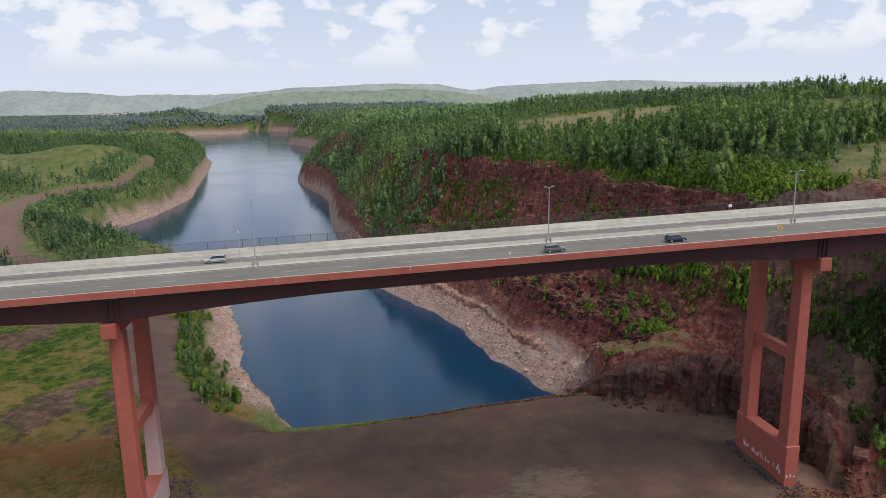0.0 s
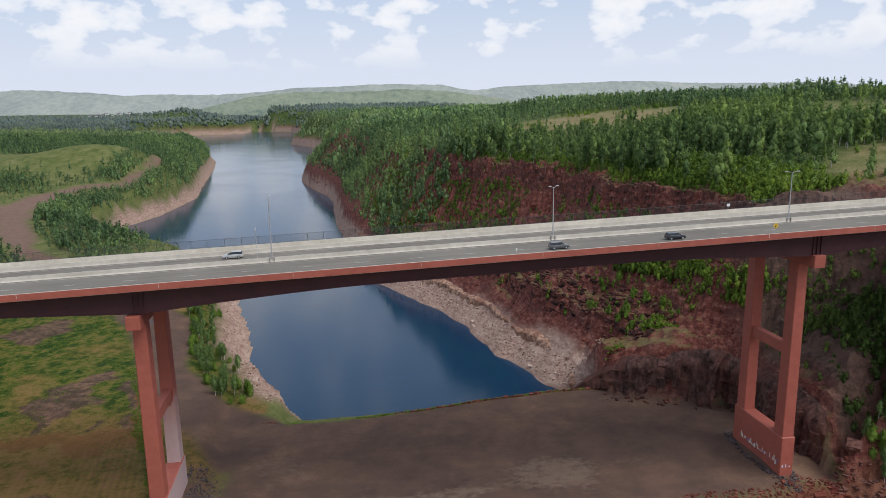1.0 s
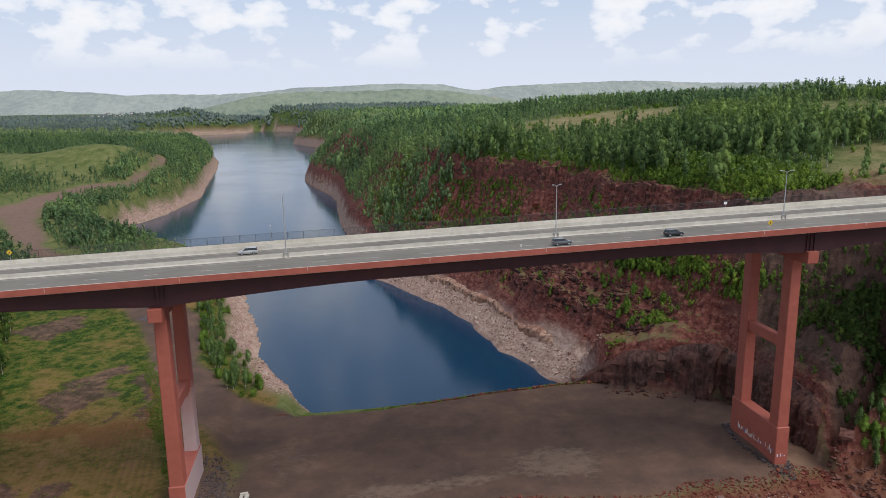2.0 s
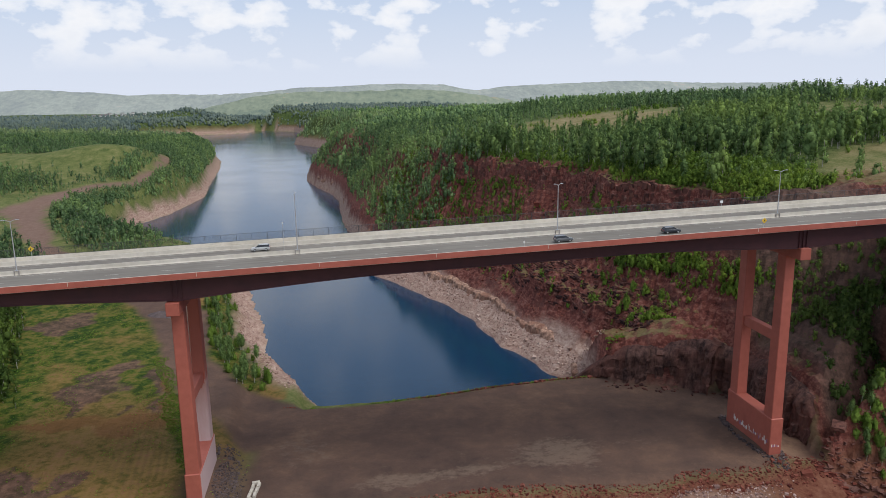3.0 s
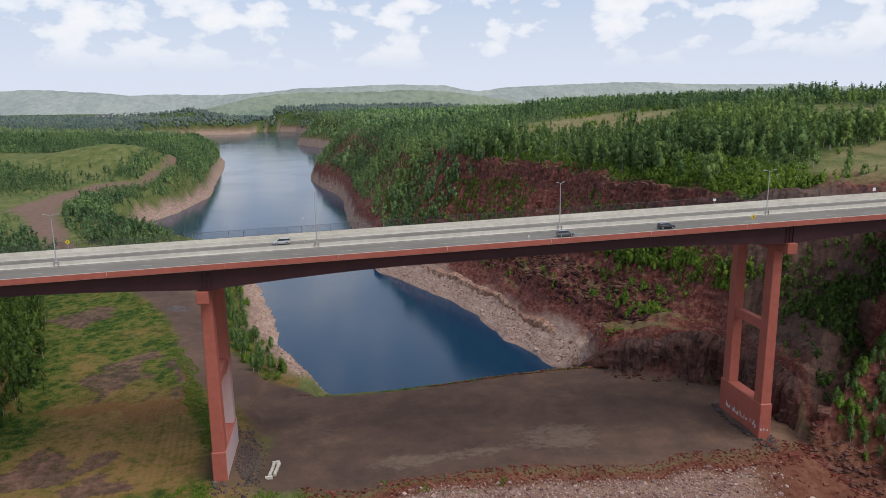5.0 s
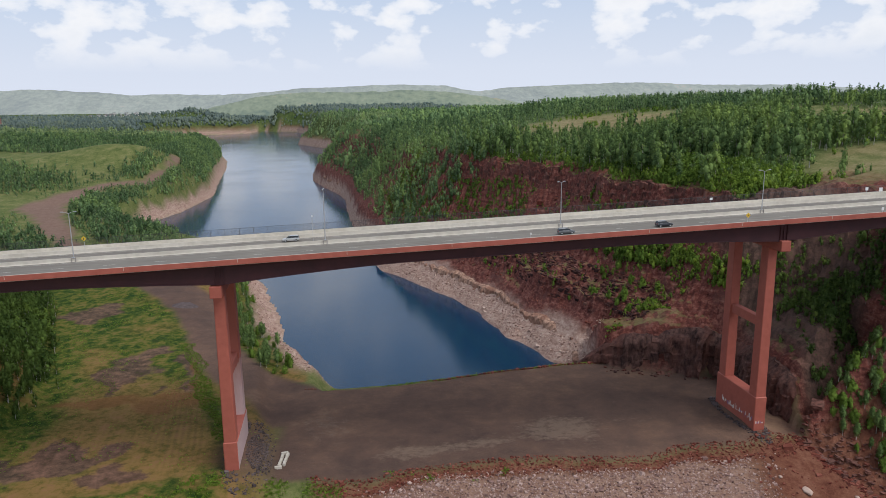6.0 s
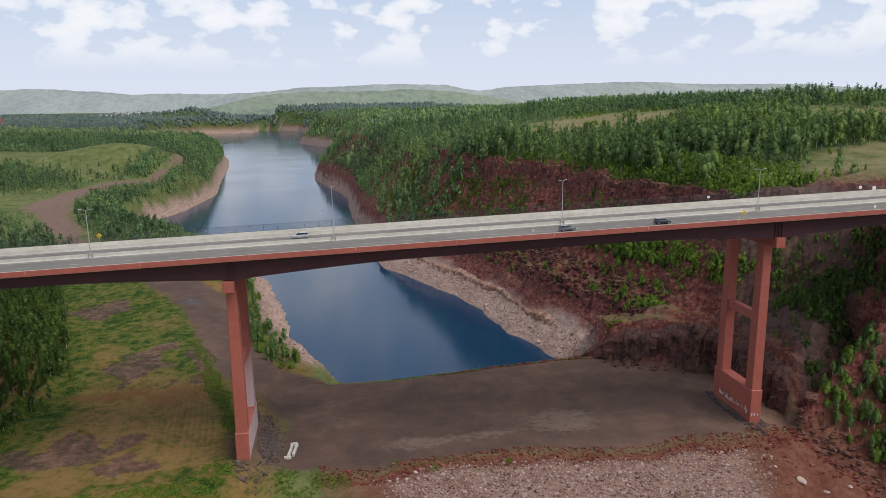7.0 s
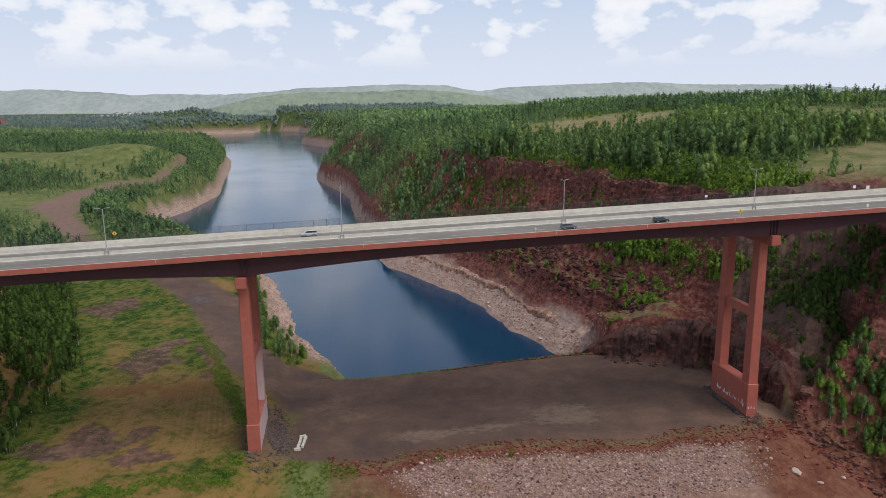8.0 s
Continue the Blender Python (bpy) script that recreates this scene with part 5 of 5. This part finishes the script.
def face_rock(name, dark, light, stain, stretch):
    """Jointed rock with darker seams, pale chips and broad stains."""
    m, t, b = material(name, 0.95)
    fine, wide = noise_at(t, 0.6, 9, 0.72, stretch), noise_at(t, 0.11, 4, 0.6, (1, 1, 0.4))
    c = ramp(t, fine, [(0.36, dark), (0.52, light), (0.66, tuple(1.7 * v for v in light))])
    c = mix(t, ramp(t, wide, [(0.44, (0, 0, 0)), (0.58, (0.8, 0.8, 0.8))]), c, mix(t, fine, dark, stain))
    t.links.new(c, b.inputs["Base Color"])
    bump(t, b, fine, 0.5, 0.9)
    return m


FACE_ROCK = face_rock("dark_weathered_rock_face", (0.030, 0.018, 0.017), (0.105, 0.058, 0.048), (0.22, 0.095, 0.072), (1, 1, 0.45))
LEDGE_ROCK = face_rock("layered_red_rock", (0.040, 0.020, 0.018), (0.16, 0.075, 0.058), (0.30, 0.16, 0.125), (0.5, 0.5, 2.2))
PALE_FACE = face_rock("pale_jointed_rock", (0.12, 0.062, 0.047), (0.36, 0.225, 0.160), (0.36, 0.17, 0.11), (1, 1, 0.5))
near_shore = [p for p in RIGHT_SHORE if 85 < p[1] < 300][::-1]
band = beside(near_shore, 9.8, 6.0, 10.6)
band[-1] = (band[-1][0], band[-1][1], 4.0, 6.0)
cliff_face(band + [(49, 79, 3.0, 4.0)], "low pale jointed rock band above the shore", PALE_FACE, 761, 0.75)
far_shore = [p for p in RIGHT_SHORE if 290 < p[1] < 930][::-1]
cliff_face(beside(far_shore, 4.5, -1.0, 13.0), "pale pink jointed cliff along the lake's edge", PALE_FACE, 771, 0.8, 1.3)
low_shore = [p for p in LEFT_SHORE if 450 < p[1] < 1120][::-1]
cliff_face(beside(low_shore, 5.5, -1.0, 9.0), "pale broken rock along the low shore", PALE_FACE, 781, 0.8, 1.5)
cliff_face([(42, 70, 2, 5), (46, 64.5, 5, 10), (50, 60, 8, 15.5), (54, 55.8, 9, 20), (60, 51.5, 9.2, 21.5), (66, 48, 9.3, 22.5), (75, 43.5, 9.3, 25), (81, 40.5, 9.3, 26.5), (83, 37.5, 9.3, 26)], "dark jointed cliff at the back of the pad", FACE_ROCK, 701)
cliff_face([(82.5, 41, 9.3, 26), (87, 36, 9.3, 25), (89.5, 28, 9.3, 24), (90.5, 20, 9.3, 24), (90.5, 10, 9.3, 24), (90, 3, 9.3, 23.0), (90.5, -1, 9.2, 18)], "huge rounded dark rock face beside the pier", FACE_ROCK, 741)
for k in range(5):
    tu = rng.uniform(0, 1, 90)
    tx_, ty_ = 87.5 + 1.7 * k + 20 * tu + rng.normal(0, 0.7, 90), -9.5 + 0.9 * k - 42 * tu + rng.normal(0, 0.7, 90)
    stones("stones", tx_, ty_, terrain(tx_, ty_)[0] + 0.1, 1.25 - 0.12 * k, "flat layered slabs of a dark ledge on the spur", LEDGE_ROCK, rng, 0.3)
lu = rng.uniform(0, 1, 520)
lx_, ly_ = 86.5 + 20 * lu + rng.normal(0, 0.9, 520), -9 - 42 * lu + rng.normal(0, 0.9, 520)
stones("stones", lx_, ly_, terrain(lx_, ly_)[0] - 0.05, 0.9, "flat broken slabs of a low red ledge", RED_ROCK, rng, 0.4)
st = scatter(900, 50, 92, 15, 58, lambda x, y, z, d, side, de: (z < 12) * (np.abs(y - 51 + 0.5 * (x - 54)) < 2.5) * 0.6, rng)
stones("stones", st[0], st[1], st[2], 0.9, "dark fallen rock at the foot of the cliff", DARK_ROCK, rng)
st = scatter(30000, -50, 86, -58, -8, lambda x, y, z, d, side, de: smooth(-13, -15.5, y + 5 * fractal(x, y, 20, 81, 3)) * smooth(-46, -36, x + 0.9 * y + 14) * (1 - smooth(62, 82, x - 0.2 * (y + 10) + 14 * fractal(x, y, 20, 81, 3))), rng)
stones("stones", st[0], st[1], st[2] + 0.02, 0.36, "pale pink broken stone on the loose slope", RUBBLE, rng)
st = scatter(9000, -56, 92, -17, -4, lambda x, y, z, d, side, de: (np.abs(y + 5 * fractal(x, y, 20, 81, 3) + 12.0) < 3.4) * 0.6, rng)
stones("stones", st[0], st[1], st[2] + 0.03, 0.40, "red stones along the lip of the pad", RED_ROCK, rng)
st = scatter(26000, -20, 70, 66, 330, lambda x, y, z, d, side, de: side * (d > 0.5) * (d < 11) * 0.9, rng)
stones("stones", st[0], st[1], st[2], 0.5, "pale shore stones above the waterline", PALE_ROCK, rng)
st = scatter(9000, -130, -50, 68, 260, lambda x, y, z, d, side, de: (1 - side) * (d > 0.3) * (d < 13) * 0.8, rng)
stones("stones", st[0], st[1], st[2], 0.55, "pale broken stone on the low bank", PALE_ROCK, rng, 0.5)
st = scatter(9000, -20, 150, 62, 330, lambda x, y, z, d, side, de: side * (d > 15) * (d < 57) * 0.6, rng)
stones("stones", st[0], st[1], st[2], 0.7, "red and dark fallen stones on the rock wall", RED_ROCK, rng, 0.6)
st = scatter(5000, -60, 60, 53, 62, lambda x, y, z, d, side, de: np.abs(y - (55.8 + 2.5 * np.sin(x * 0.05) + 0.05 * x)) < 0.9, rng)
stones("stones", st[0], st[1], st[2] + 0.15, 0.5, "red stones along the rim above the water", RED_ROCK, rng)
for px0, py0 in ((76.5, 4.2), (-74.5, 2.6)):
    ang = rng.uniform(0, math.tau, 700)
    rr = 1 + (0.35 if px0 > 0 else 0.75) * rng.uniform(0, 1, 700)
    sx_, sy_ = px0 + 3.2 * rr * np.cos(ang), py0 + 12.2 * rr * np.sin(ang)
    if px0 < 0:
        sx_ = sx_ + np.where(sx_ > px0, 2.8 * rng.uniform(0, 1, 700), 0)
    stones("stones", sx_, sy_, terrain(sx_, sy_)[0] + 0.03, 0.42, "dark riprap heaped round the pier's foot", GREY_ROCK, rng)

ax_, ay_ = rng.uniform(-75, -66.5, 2600), rng.uniform(-11, 14, 2600)
ok_ = oval(ax_, ay_, -70.6, 1.5, 3.9, 11.5, -0.08) > 0.5
stones("stones", ax_[ok_], ay_[ok_], terrain(ax_[ok_], ay_[ok_])[0] + 0.02, 0.24, "bed of dark grey stone beside the pier's foot", GREY_ROCK, rng, 0.6)

st = scatter(700, 62, 112, -64, -14, lambda x, y, z, d, side, de: smooth(60, 74, x - 0.2 * (y + 10)) * (de < 14) * 0.6, rng)
stones("stones", st[0], st[1], st[2], 0.55, "scattered red and grey stones on the dirt slope", RED_ROCK, rng, 0.6)
for bx, by, size in ((79, -27, 1.9), (84, -31, 1.2), (74, -22, 0.9), (88, -38, 1.5), (92, -30, 1.1)):
    bm = bmesh.new()
    bmesh.ops.create_icosphere(bm, subdivisions=2, radius=size * 0.6)
    rb = random.Random(int(bx * 7))
    for v in bm.verts:
        v.co = Vector((v.co.x * 1.5, v.co.y * 1.0, v.co.z * 0.6)) * rb.uniform(0.86, 1.14)
    ob = part("boulder", bm, PALE_ROCK)
    ob.matrix_world = pose(bx, by, float(terrain(bx, by)[0]) + 0.1 * size, 6, 8, bx * 40)
    tagged(ob, "pale flat boulder lying on the red dirt slope", "boulder", "boulders on the slope")
X, Y = np.meshgrid(np.linspace(-1, 1, 23), np.linspace(-1, 1, 23))
R = np.hypot(X, Y)
hx, hy = -119 + 7 * X, 150 + 6 * Y
heap_z = terrain(hx, hy)[0] - 0.4 + 2.5 * np.clip(1 - R, 0, 1) * (1 + 0.5 * fractal(hx, hy, 3, 55, 3))
i_ = (np.arange(22)[:, None] * 23 + np.arange(22)[None, :]).ravel()
heap_me = raw_mesh("gravel_heap", np.stack([hx, hy, heap_z], -1).reshape(-1, 3), np.stack([i_, i_ + 1, i_ + 24, i_ + 23], 1))
heap_me.materials.append(GREY_ROCK)
tagged(new("gravel_heap", heap_me), "low grey gravel heap tipped on the track", "gravel heap")

# concrete blocks dumped on the pad
block_me = None
for bx, by, rot in [(0.0, -1.6, 4), (0.2, 0.2, 84), (1.5, 0.6, 86), (0.5, 2.4, 82), (1.8, 2.9, 84), (0.7, 4.7, 85), (2.1, 5.2, 80), (1.3, 6.6, 10)]:
    if block_me is None:
        ob = part("concrete_block", box(-1.0, 1.0, -0.38, 0.38, -0.1, 0.75, bevel=0.06), CONCRETE)
        block_me = ob.data
    else:
        ob = new("concrete_block", block_me)
    x, y = -65.2 + bx, -0.8 + by
    ob.matrix_world = pose(x, y, float(terrain(x, y)[0]), 0, 0, rot)
    tagged(ob, "pale precast concrete block lying on the gravel pad", "concrete block", "concrete blocks on the pad")


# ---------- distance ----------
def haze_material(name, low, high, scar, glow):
    """Far hills, a plain backdrop: summer haze put into colour and a slight glow."""
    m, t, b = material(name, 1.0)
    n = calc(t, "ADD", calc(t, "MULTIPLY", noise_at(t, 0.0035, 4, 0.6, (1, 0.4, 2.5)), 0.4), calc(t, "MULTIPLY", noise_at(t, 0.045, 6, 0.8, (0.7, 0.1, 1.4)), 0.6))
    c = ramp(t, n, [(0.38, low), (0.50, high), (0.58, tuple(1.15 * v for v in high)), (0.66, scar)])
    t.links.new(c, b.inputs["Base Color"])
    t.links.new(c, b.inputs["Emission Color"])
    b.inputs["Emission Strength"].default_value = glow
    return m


def ridge(y, xs, tops, low, seed, mat, rough, front=420):
    """A hill range: its front rises from the plain to an uneven, wooded skyline."""
    X = np.arange(xs[0], xs[-1] + 1, 14.0)
    top = np.interp(X, xs, tops) + rough * fractal(X, X * 0 + y, 220, seed, 4) + 5 * fractal(X, X * 0 + y, 30, seed + 2, 2)
    rows = np.linspace(0, 1, 14)
    Y = np.stack([y + 0 * X - front * (1 - k) + 30 * fractal(X, X * 0 + k * 900, 300, seed + 9, 3) for k in rows])
    Z = np.stack([low + (top - low) * k ** 0.9 + 60 * k * (1 - k) * fractal(X, X * 0 + k * 700, 260, seed + 5, 4) for k in rows])
    nx = len(X)
    co = np.stack([np.broadcast_to(X, Y.shape), Y, Z], -1).reshape(-1, 3)
    i = (np.arange(13)[:, None] * nx + np.arange(nx - 1)[None, :]).ravel()
    me = raw_mesh("backdrop", co, np.stack([i, i + 1, i + nx + 1, i + nx], 1))
    me.materials.append(mat)
    return tagged(new("backdrop", me), "far hazy green hills on the skyline", "hills", kind="structure")


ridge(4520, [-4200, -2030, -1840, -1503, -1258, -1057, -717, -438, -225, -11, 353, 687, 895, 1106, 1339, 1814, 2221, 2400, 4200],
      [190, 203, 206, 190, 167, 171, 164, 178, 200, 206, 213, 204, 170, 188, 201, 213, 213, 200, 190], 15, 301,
      haze_material("hazed_far_hills", (0.138, 0.158, 0.160), (0.176, 0.196, 0.182), (0.255, 0.210, 0.190), 0.8), 8)
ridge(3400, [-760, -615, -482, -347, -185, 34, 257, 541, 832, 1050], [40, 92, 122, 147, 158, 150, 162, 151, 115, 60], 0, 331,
      haze_material("hazed_near_hills", (0.082, 0.112, 0.094), (0.142, 0.168, 0.125), (0.290, 0.190, 0.145), 0.6), 9, 500)

# ---------- grass tufts ----------
GRASS = leaf_material("grass_blades", (0.085, 0.165, 0.020), (0.260, 0.400, 0.060), 0.08)


def tufts(spots, height, label):
    x, y, z = spots
    n = len(x)
    pts = np.repeat(np.stack([x, y, z + height * 0.35], 1), 10, 0)
    pts = pts + rng.normal(0, 1, pts.shape) * np.array([height * 0.55, height * 0.55, height * 0.18])
    co, fa = leaf_cards(pts, height * 0.42, rng, np.tile(np.array([[0, -0.3, 1.0]]), (len(pts), 1)), 1.6)
    me = raw_mesh("grass", co, fa)
    round_shading(me, unit_rows(np.array([[0, 0, 1.0]]) + rng.normal(0, 0.35, (len(co), 3))))
    me.materials.append(GRASS)
    return tagged(new("grass", me), label, "grass", kind="stuff")


tufts(scatter(2600, -60, 60, 52, 64, lambda x, y, z, d, side, de: (np.abs(y - (56.6 + 2.5 * np.sin(x * 0.05) + 0.05 * x)) < 1.4) * smooth(-75, 0, x), rng), 0.7, "green weeds along the rim above the water")
tufts(scatter(20000, -160, -66, -40, 190, lambda x, y, z, d, side, de: np.clip(smooth(0.0, 0.3, fractal(x, y, 13, 221, 4)) * smooth(-0.2, 0.4, fractal(x, y, 60, 87, 3) + 0.003 * (y - 60)) + 0.5 * smooth(20, 4, x + 147 + 0.36 * np.clip(y - 60, 0, 200)), 0, 1) * off_road(x, y) * 0.6, rng), 0.24, "tufts of coarse green grass on the field")
tufts(scatter(20000, -132, 4, -42, -6, lambda x, y, z, d, side, de: np.clip(sum(oval(x + 7 * fractal(x, y, 12, 253, 3), y + 6 * fractal(x, y, 12, 255, 3), *c) for c in [(-94, -22, 14, 4), (-85, -13, 4, 8), (-114, -25, 14, 3), (-61, -16, 9, 4), (-52, -13.5, 7, 2.5), (-27, -11.5, 5, 1.6), (-16, -12.5, 4, 1.4), (-2, -12, 2.5, 1.0)]), 0, 1) * smooth(-0.4, 0.0, fractal(x, y, 6, 223, 3)), rng), 0.42, "rank green weeds below the pad")
tufts(scatter(16000, -112, -76, -6, 96, lambda x, y, z, d, side, de: (np.abs(x + 82 + 0.33 * (y - 16) + 2.5 * fractal(x, y, 18, 251, 2)) < 2.6 + 4.0 * fractal(x, y, 8, 229, 2)), rng), 0.26, "strip of deep green grass beside the track")
tufts(scatter(2500, 46, 86, 60, 100, lambda x, y, z, d, side, de: (d > 24) * (d < 37) * smooth(0.0, 0.15, fractal(x, y, 14, 227, 3)), rng), 0.8, "bright grass on the rock bench")


# ---------- vehicles ----------
GLASS = simple("dark_car_glass", (0.015, 0.018, 0.02), (0.03, 0.034, 0.038), 1.0, 0.08, 0, 0)
TYRE = simple("tyre_rubber", (0.018, 0.018, 0.018), (0.03, 0.03, 0.03), 6.0, 0.85, 0, 0)
LIGHT = simple("lamp_glass", (0.55, 0.55, 0.55), (0.65, 0.65, 0.65), 3.0, 0.15, 0, 0)
TAIL = simple("red_tail_lamp", (0.25, 0.02, 0.02), (0.3, 0.03, 0.03), 3.0, 0.2, 0, 0)


def car_paint(name, c):
    m, t, b = material(name, 0.28, 0.35)
    n = noise_at(t, 1.5, 4)
    t.links.new(ramp(t, n, [(0.4, tuple(v * 0.85 for v in c)), (0.6, c)]), b.inputs["Base Color"])
    b.inputs["Coat Weight"].default_value = 0.5
    return m


def loft(sections, mat, name, parent, label=""):
    """A closed body through outlines of the same number of corners, along x."""
    bm = bmesh.new()
    rows = [[bm.verts.new((x, y, z)) for y, z in ring] for x, ring in sections]
    n = len(rows[0])
    for a, c in zip(rows, rows[1:]):
        for i in range(n):
            bm.faces.new((a[i], a[(i + 1) % n], c[(i + 1) % n], c[i]))
    bm.faces.new(rows[0])
    bm.faces.new(rows[-1][::-1])
    bmesh.ops.bevel(bm, geom=[e for e in bm.edges if e.calc_face_angle(0) > 0.5], offset=0.05, segments=2, affect="EDGES")
    return part(name, bm, mat, parent, label)


def suv(x, y, heading, paint_mat, label):
    car = thing("car", pose(x, y, deck_z(x) + 0.005, 0, -math.degrees(math.atan(GRADE)) * (1 if heading == 0 else -1), heading), label, "car", "cars on the bridge")

    def ring(w, lo, hi, top):
        return [(-w, lo), (w, lo), (w + 0.03, (lo + hi) / 2), (w - 0.04, hi), (top, hi + 0.03), (-top, hi + 0.03), (-w + 0.04, hi), (-w - 0.03, (lo + hi) / 2)]

    body = loft([(-2.30, ring(0.78, 0.42, 0.85, 0.7)), (-2.2, ring(0.88, 0.32, 1.0, 0.8)), (-1.2, ring(0.91, 0.26, 1.04, 0.84)), (0.8, ring(0.91, 0.26, 1.02, 0.84)),
                 (1.5, ring(0.89, 0.28, 0.95, 0.8)), (2.15, ring(0.84, 0.34, 0.82, 0.72)), (2.32, ring(0.72, 0.44, 0.70, 0.6))], paint_mat, "body", car)
    cabin = loft([(-2.15, [(-0.78, 1.02), (0.78, 1.02), (0.70, 1.3), (-0.70, 1.3)]), (-1.75, [(-0.82, 1.02), (0.82, 1.02), (0.66, 1.58), (-0.66, 1.58)]),
                  (0.0, [(-0.82, 1.02), (0.82, 1.02), (0.66, 1.62), (-0.66, 1.62)]), (0.45, [(-0.82, 1.02), (0.82, 1.02), (0.66, 1.56), (-0.66, 1.56)]),
                  (1.25, [(-0.78, 1.0), (0.78, 1.0), (0.74, 1.04), (-0.74, 1.04)])], GLASS, "windows", car, "dark tinted windows")
    loft([(-1.95, [(-0.68, 1.57), (0.68, 1.57), (0.62, 1.63), (-0.62, 1.63)]), (-0.7, [(-0.69, 1.6), (0.69, 1.6), (0.62, 1.68), (-0.62, 1.68)]),
          (0.4, [(-0.67, 1.56), (0.67, 1.56), (0.6, 1.62), (-0.6, 1.62)])], paint_mat, "roof", car)
    for wx in (-1.38, 1.42):
        for wy in (-0.86, 0.86):
            wheel = tube_part("wheel", [((wx, wy - 0.11, 0.35), (wx, wy + 0.11, 0.35), 0.35, 0.35)], TYRE, car, "black tyre", 16)
            tube_part("rim", [((wx, wy - 0.125, 0.35), (wx, wy + 0.125, 0.35), 0.22, 0.22)], GALV, wheel, "silver rim", 12)
    for wy in (-0.62, 0.62):
        part("headlight", box(2.16, 2.33, wy - 0.16, wy + 0.16, 0.62, 0.78, bevel=0.03), LIGHT, car, "clear headlight")
        part("tail_light", box(-2.33, -2.2, wy - 0.13, wy + 0.13, 0.8, 1.05, bevel=0.03), TAIL, car, "red tail light")
    return car


suv(-59.0, 10.4, 180, car_paint("silver_paint", (0.52, 0.52, 0.50)), "silver sport utility car on the far carriageway")
suv(14.8, -6.7, 0, car_paint("grey_paint", (0.12, 0.125, 0.13)), "dark grey sport utility car on the near carriageway")
suv(42.9, -6.4, 0, car_paint("black_paint", (0.025, 0.028, 0.034)), "black sport utility car on the near carriageway")


# ---------- far town ----------
WALLS = simple("pale_house_wall", (0.55, 0.54, 0.52), (0.75, 0.74, 0.72), 0.05, 0.8, 0, 0)
ROOFS = simple("grey_house_roof", (0.12, 0.11, 0.11), (0.22, 0.20, 0.19), 0.05, 0.9, 0, 0)
BRICK = simple("red_brick_block", (0.24, 0.11, 0.085), (0.32, 0.16, 0.13), 0.05, 0.85, 0, 0)


def house(x, y, w, dpt, h, rot, wall, label, group, flat=False):
    z = float(terrain(x, y)[0])
    ob = thing("house", pose(x, y, z - 0.5, 0, 0, rot), label, "house", group)
    part("wall", box(-w / 2, w / 2, -dpt / 2, dpt / 2, 0, h + 0.5), wall, ob)
    bm = bmesh.new()
    e, rise = 0.5, 0.4 if flat else dpt * 0.32
    v = [bm.verts.new(p) for p in ((-w / 2 - e, -dpt / 2 - e, h + 0.5), (w / 2 + e, -dpt / 2 - e, h + 0.5), (w / 2 + e, dpt / 2 + e, h + 0.5), (-w / 2 - e, dpt / 2 + e, h + 0.5),
                                   (-w / 2 - e, 0, h + 0.5 + rise), (w / 2 + e, 0, h + 0.5 + rise))]
    for q in ((0, 1, 5, 4), (2, 3, 4, 5), (1, 2, 5), (3, 0, 4), (3, 2, 1, 0)):
        bm.faces.new([v[k] for k in q])
    part("roof", bm, ROOFS, ob)
    for k in range(3):
        bmw = box(-w * 0.36 + k * w * 0.3, -w * 0.36 + k * w * 0.3 + w * 0.14, -dpt / 2 - 0.05, -dpt / 2 + 0.02, h * 0.35, h * 0.75)
        part("window", bmw, GLASS, ob)
    return ob


rt = random.Random(11)
for i in range(46):
    x, y = -1010 + rt.uniform(0, 330), 2760 + rt.uniform(0, 420)
    house(x, y, rt.uniform(9, 15), rt.uniform(8, 11), rt.uniform(9, 14), rt.uniform(-40, 40), WALLS, "pale house among the distant trees", "houses of the far town")
house(-1000, 1830, 26, 18, 44, 10, BRICK, "red brick tower block beyond the woods", "blocks of the far town", True)
house(-940, 1850, 60, 20, 24, 6, BRICK, "long red brick block beyond the woods", "blocks of the far town", True)
hall = house(-734, 3960, 46, 18, 14, 12, WALLS, "long white hall on the far hillside", "blocks of the far town", True)
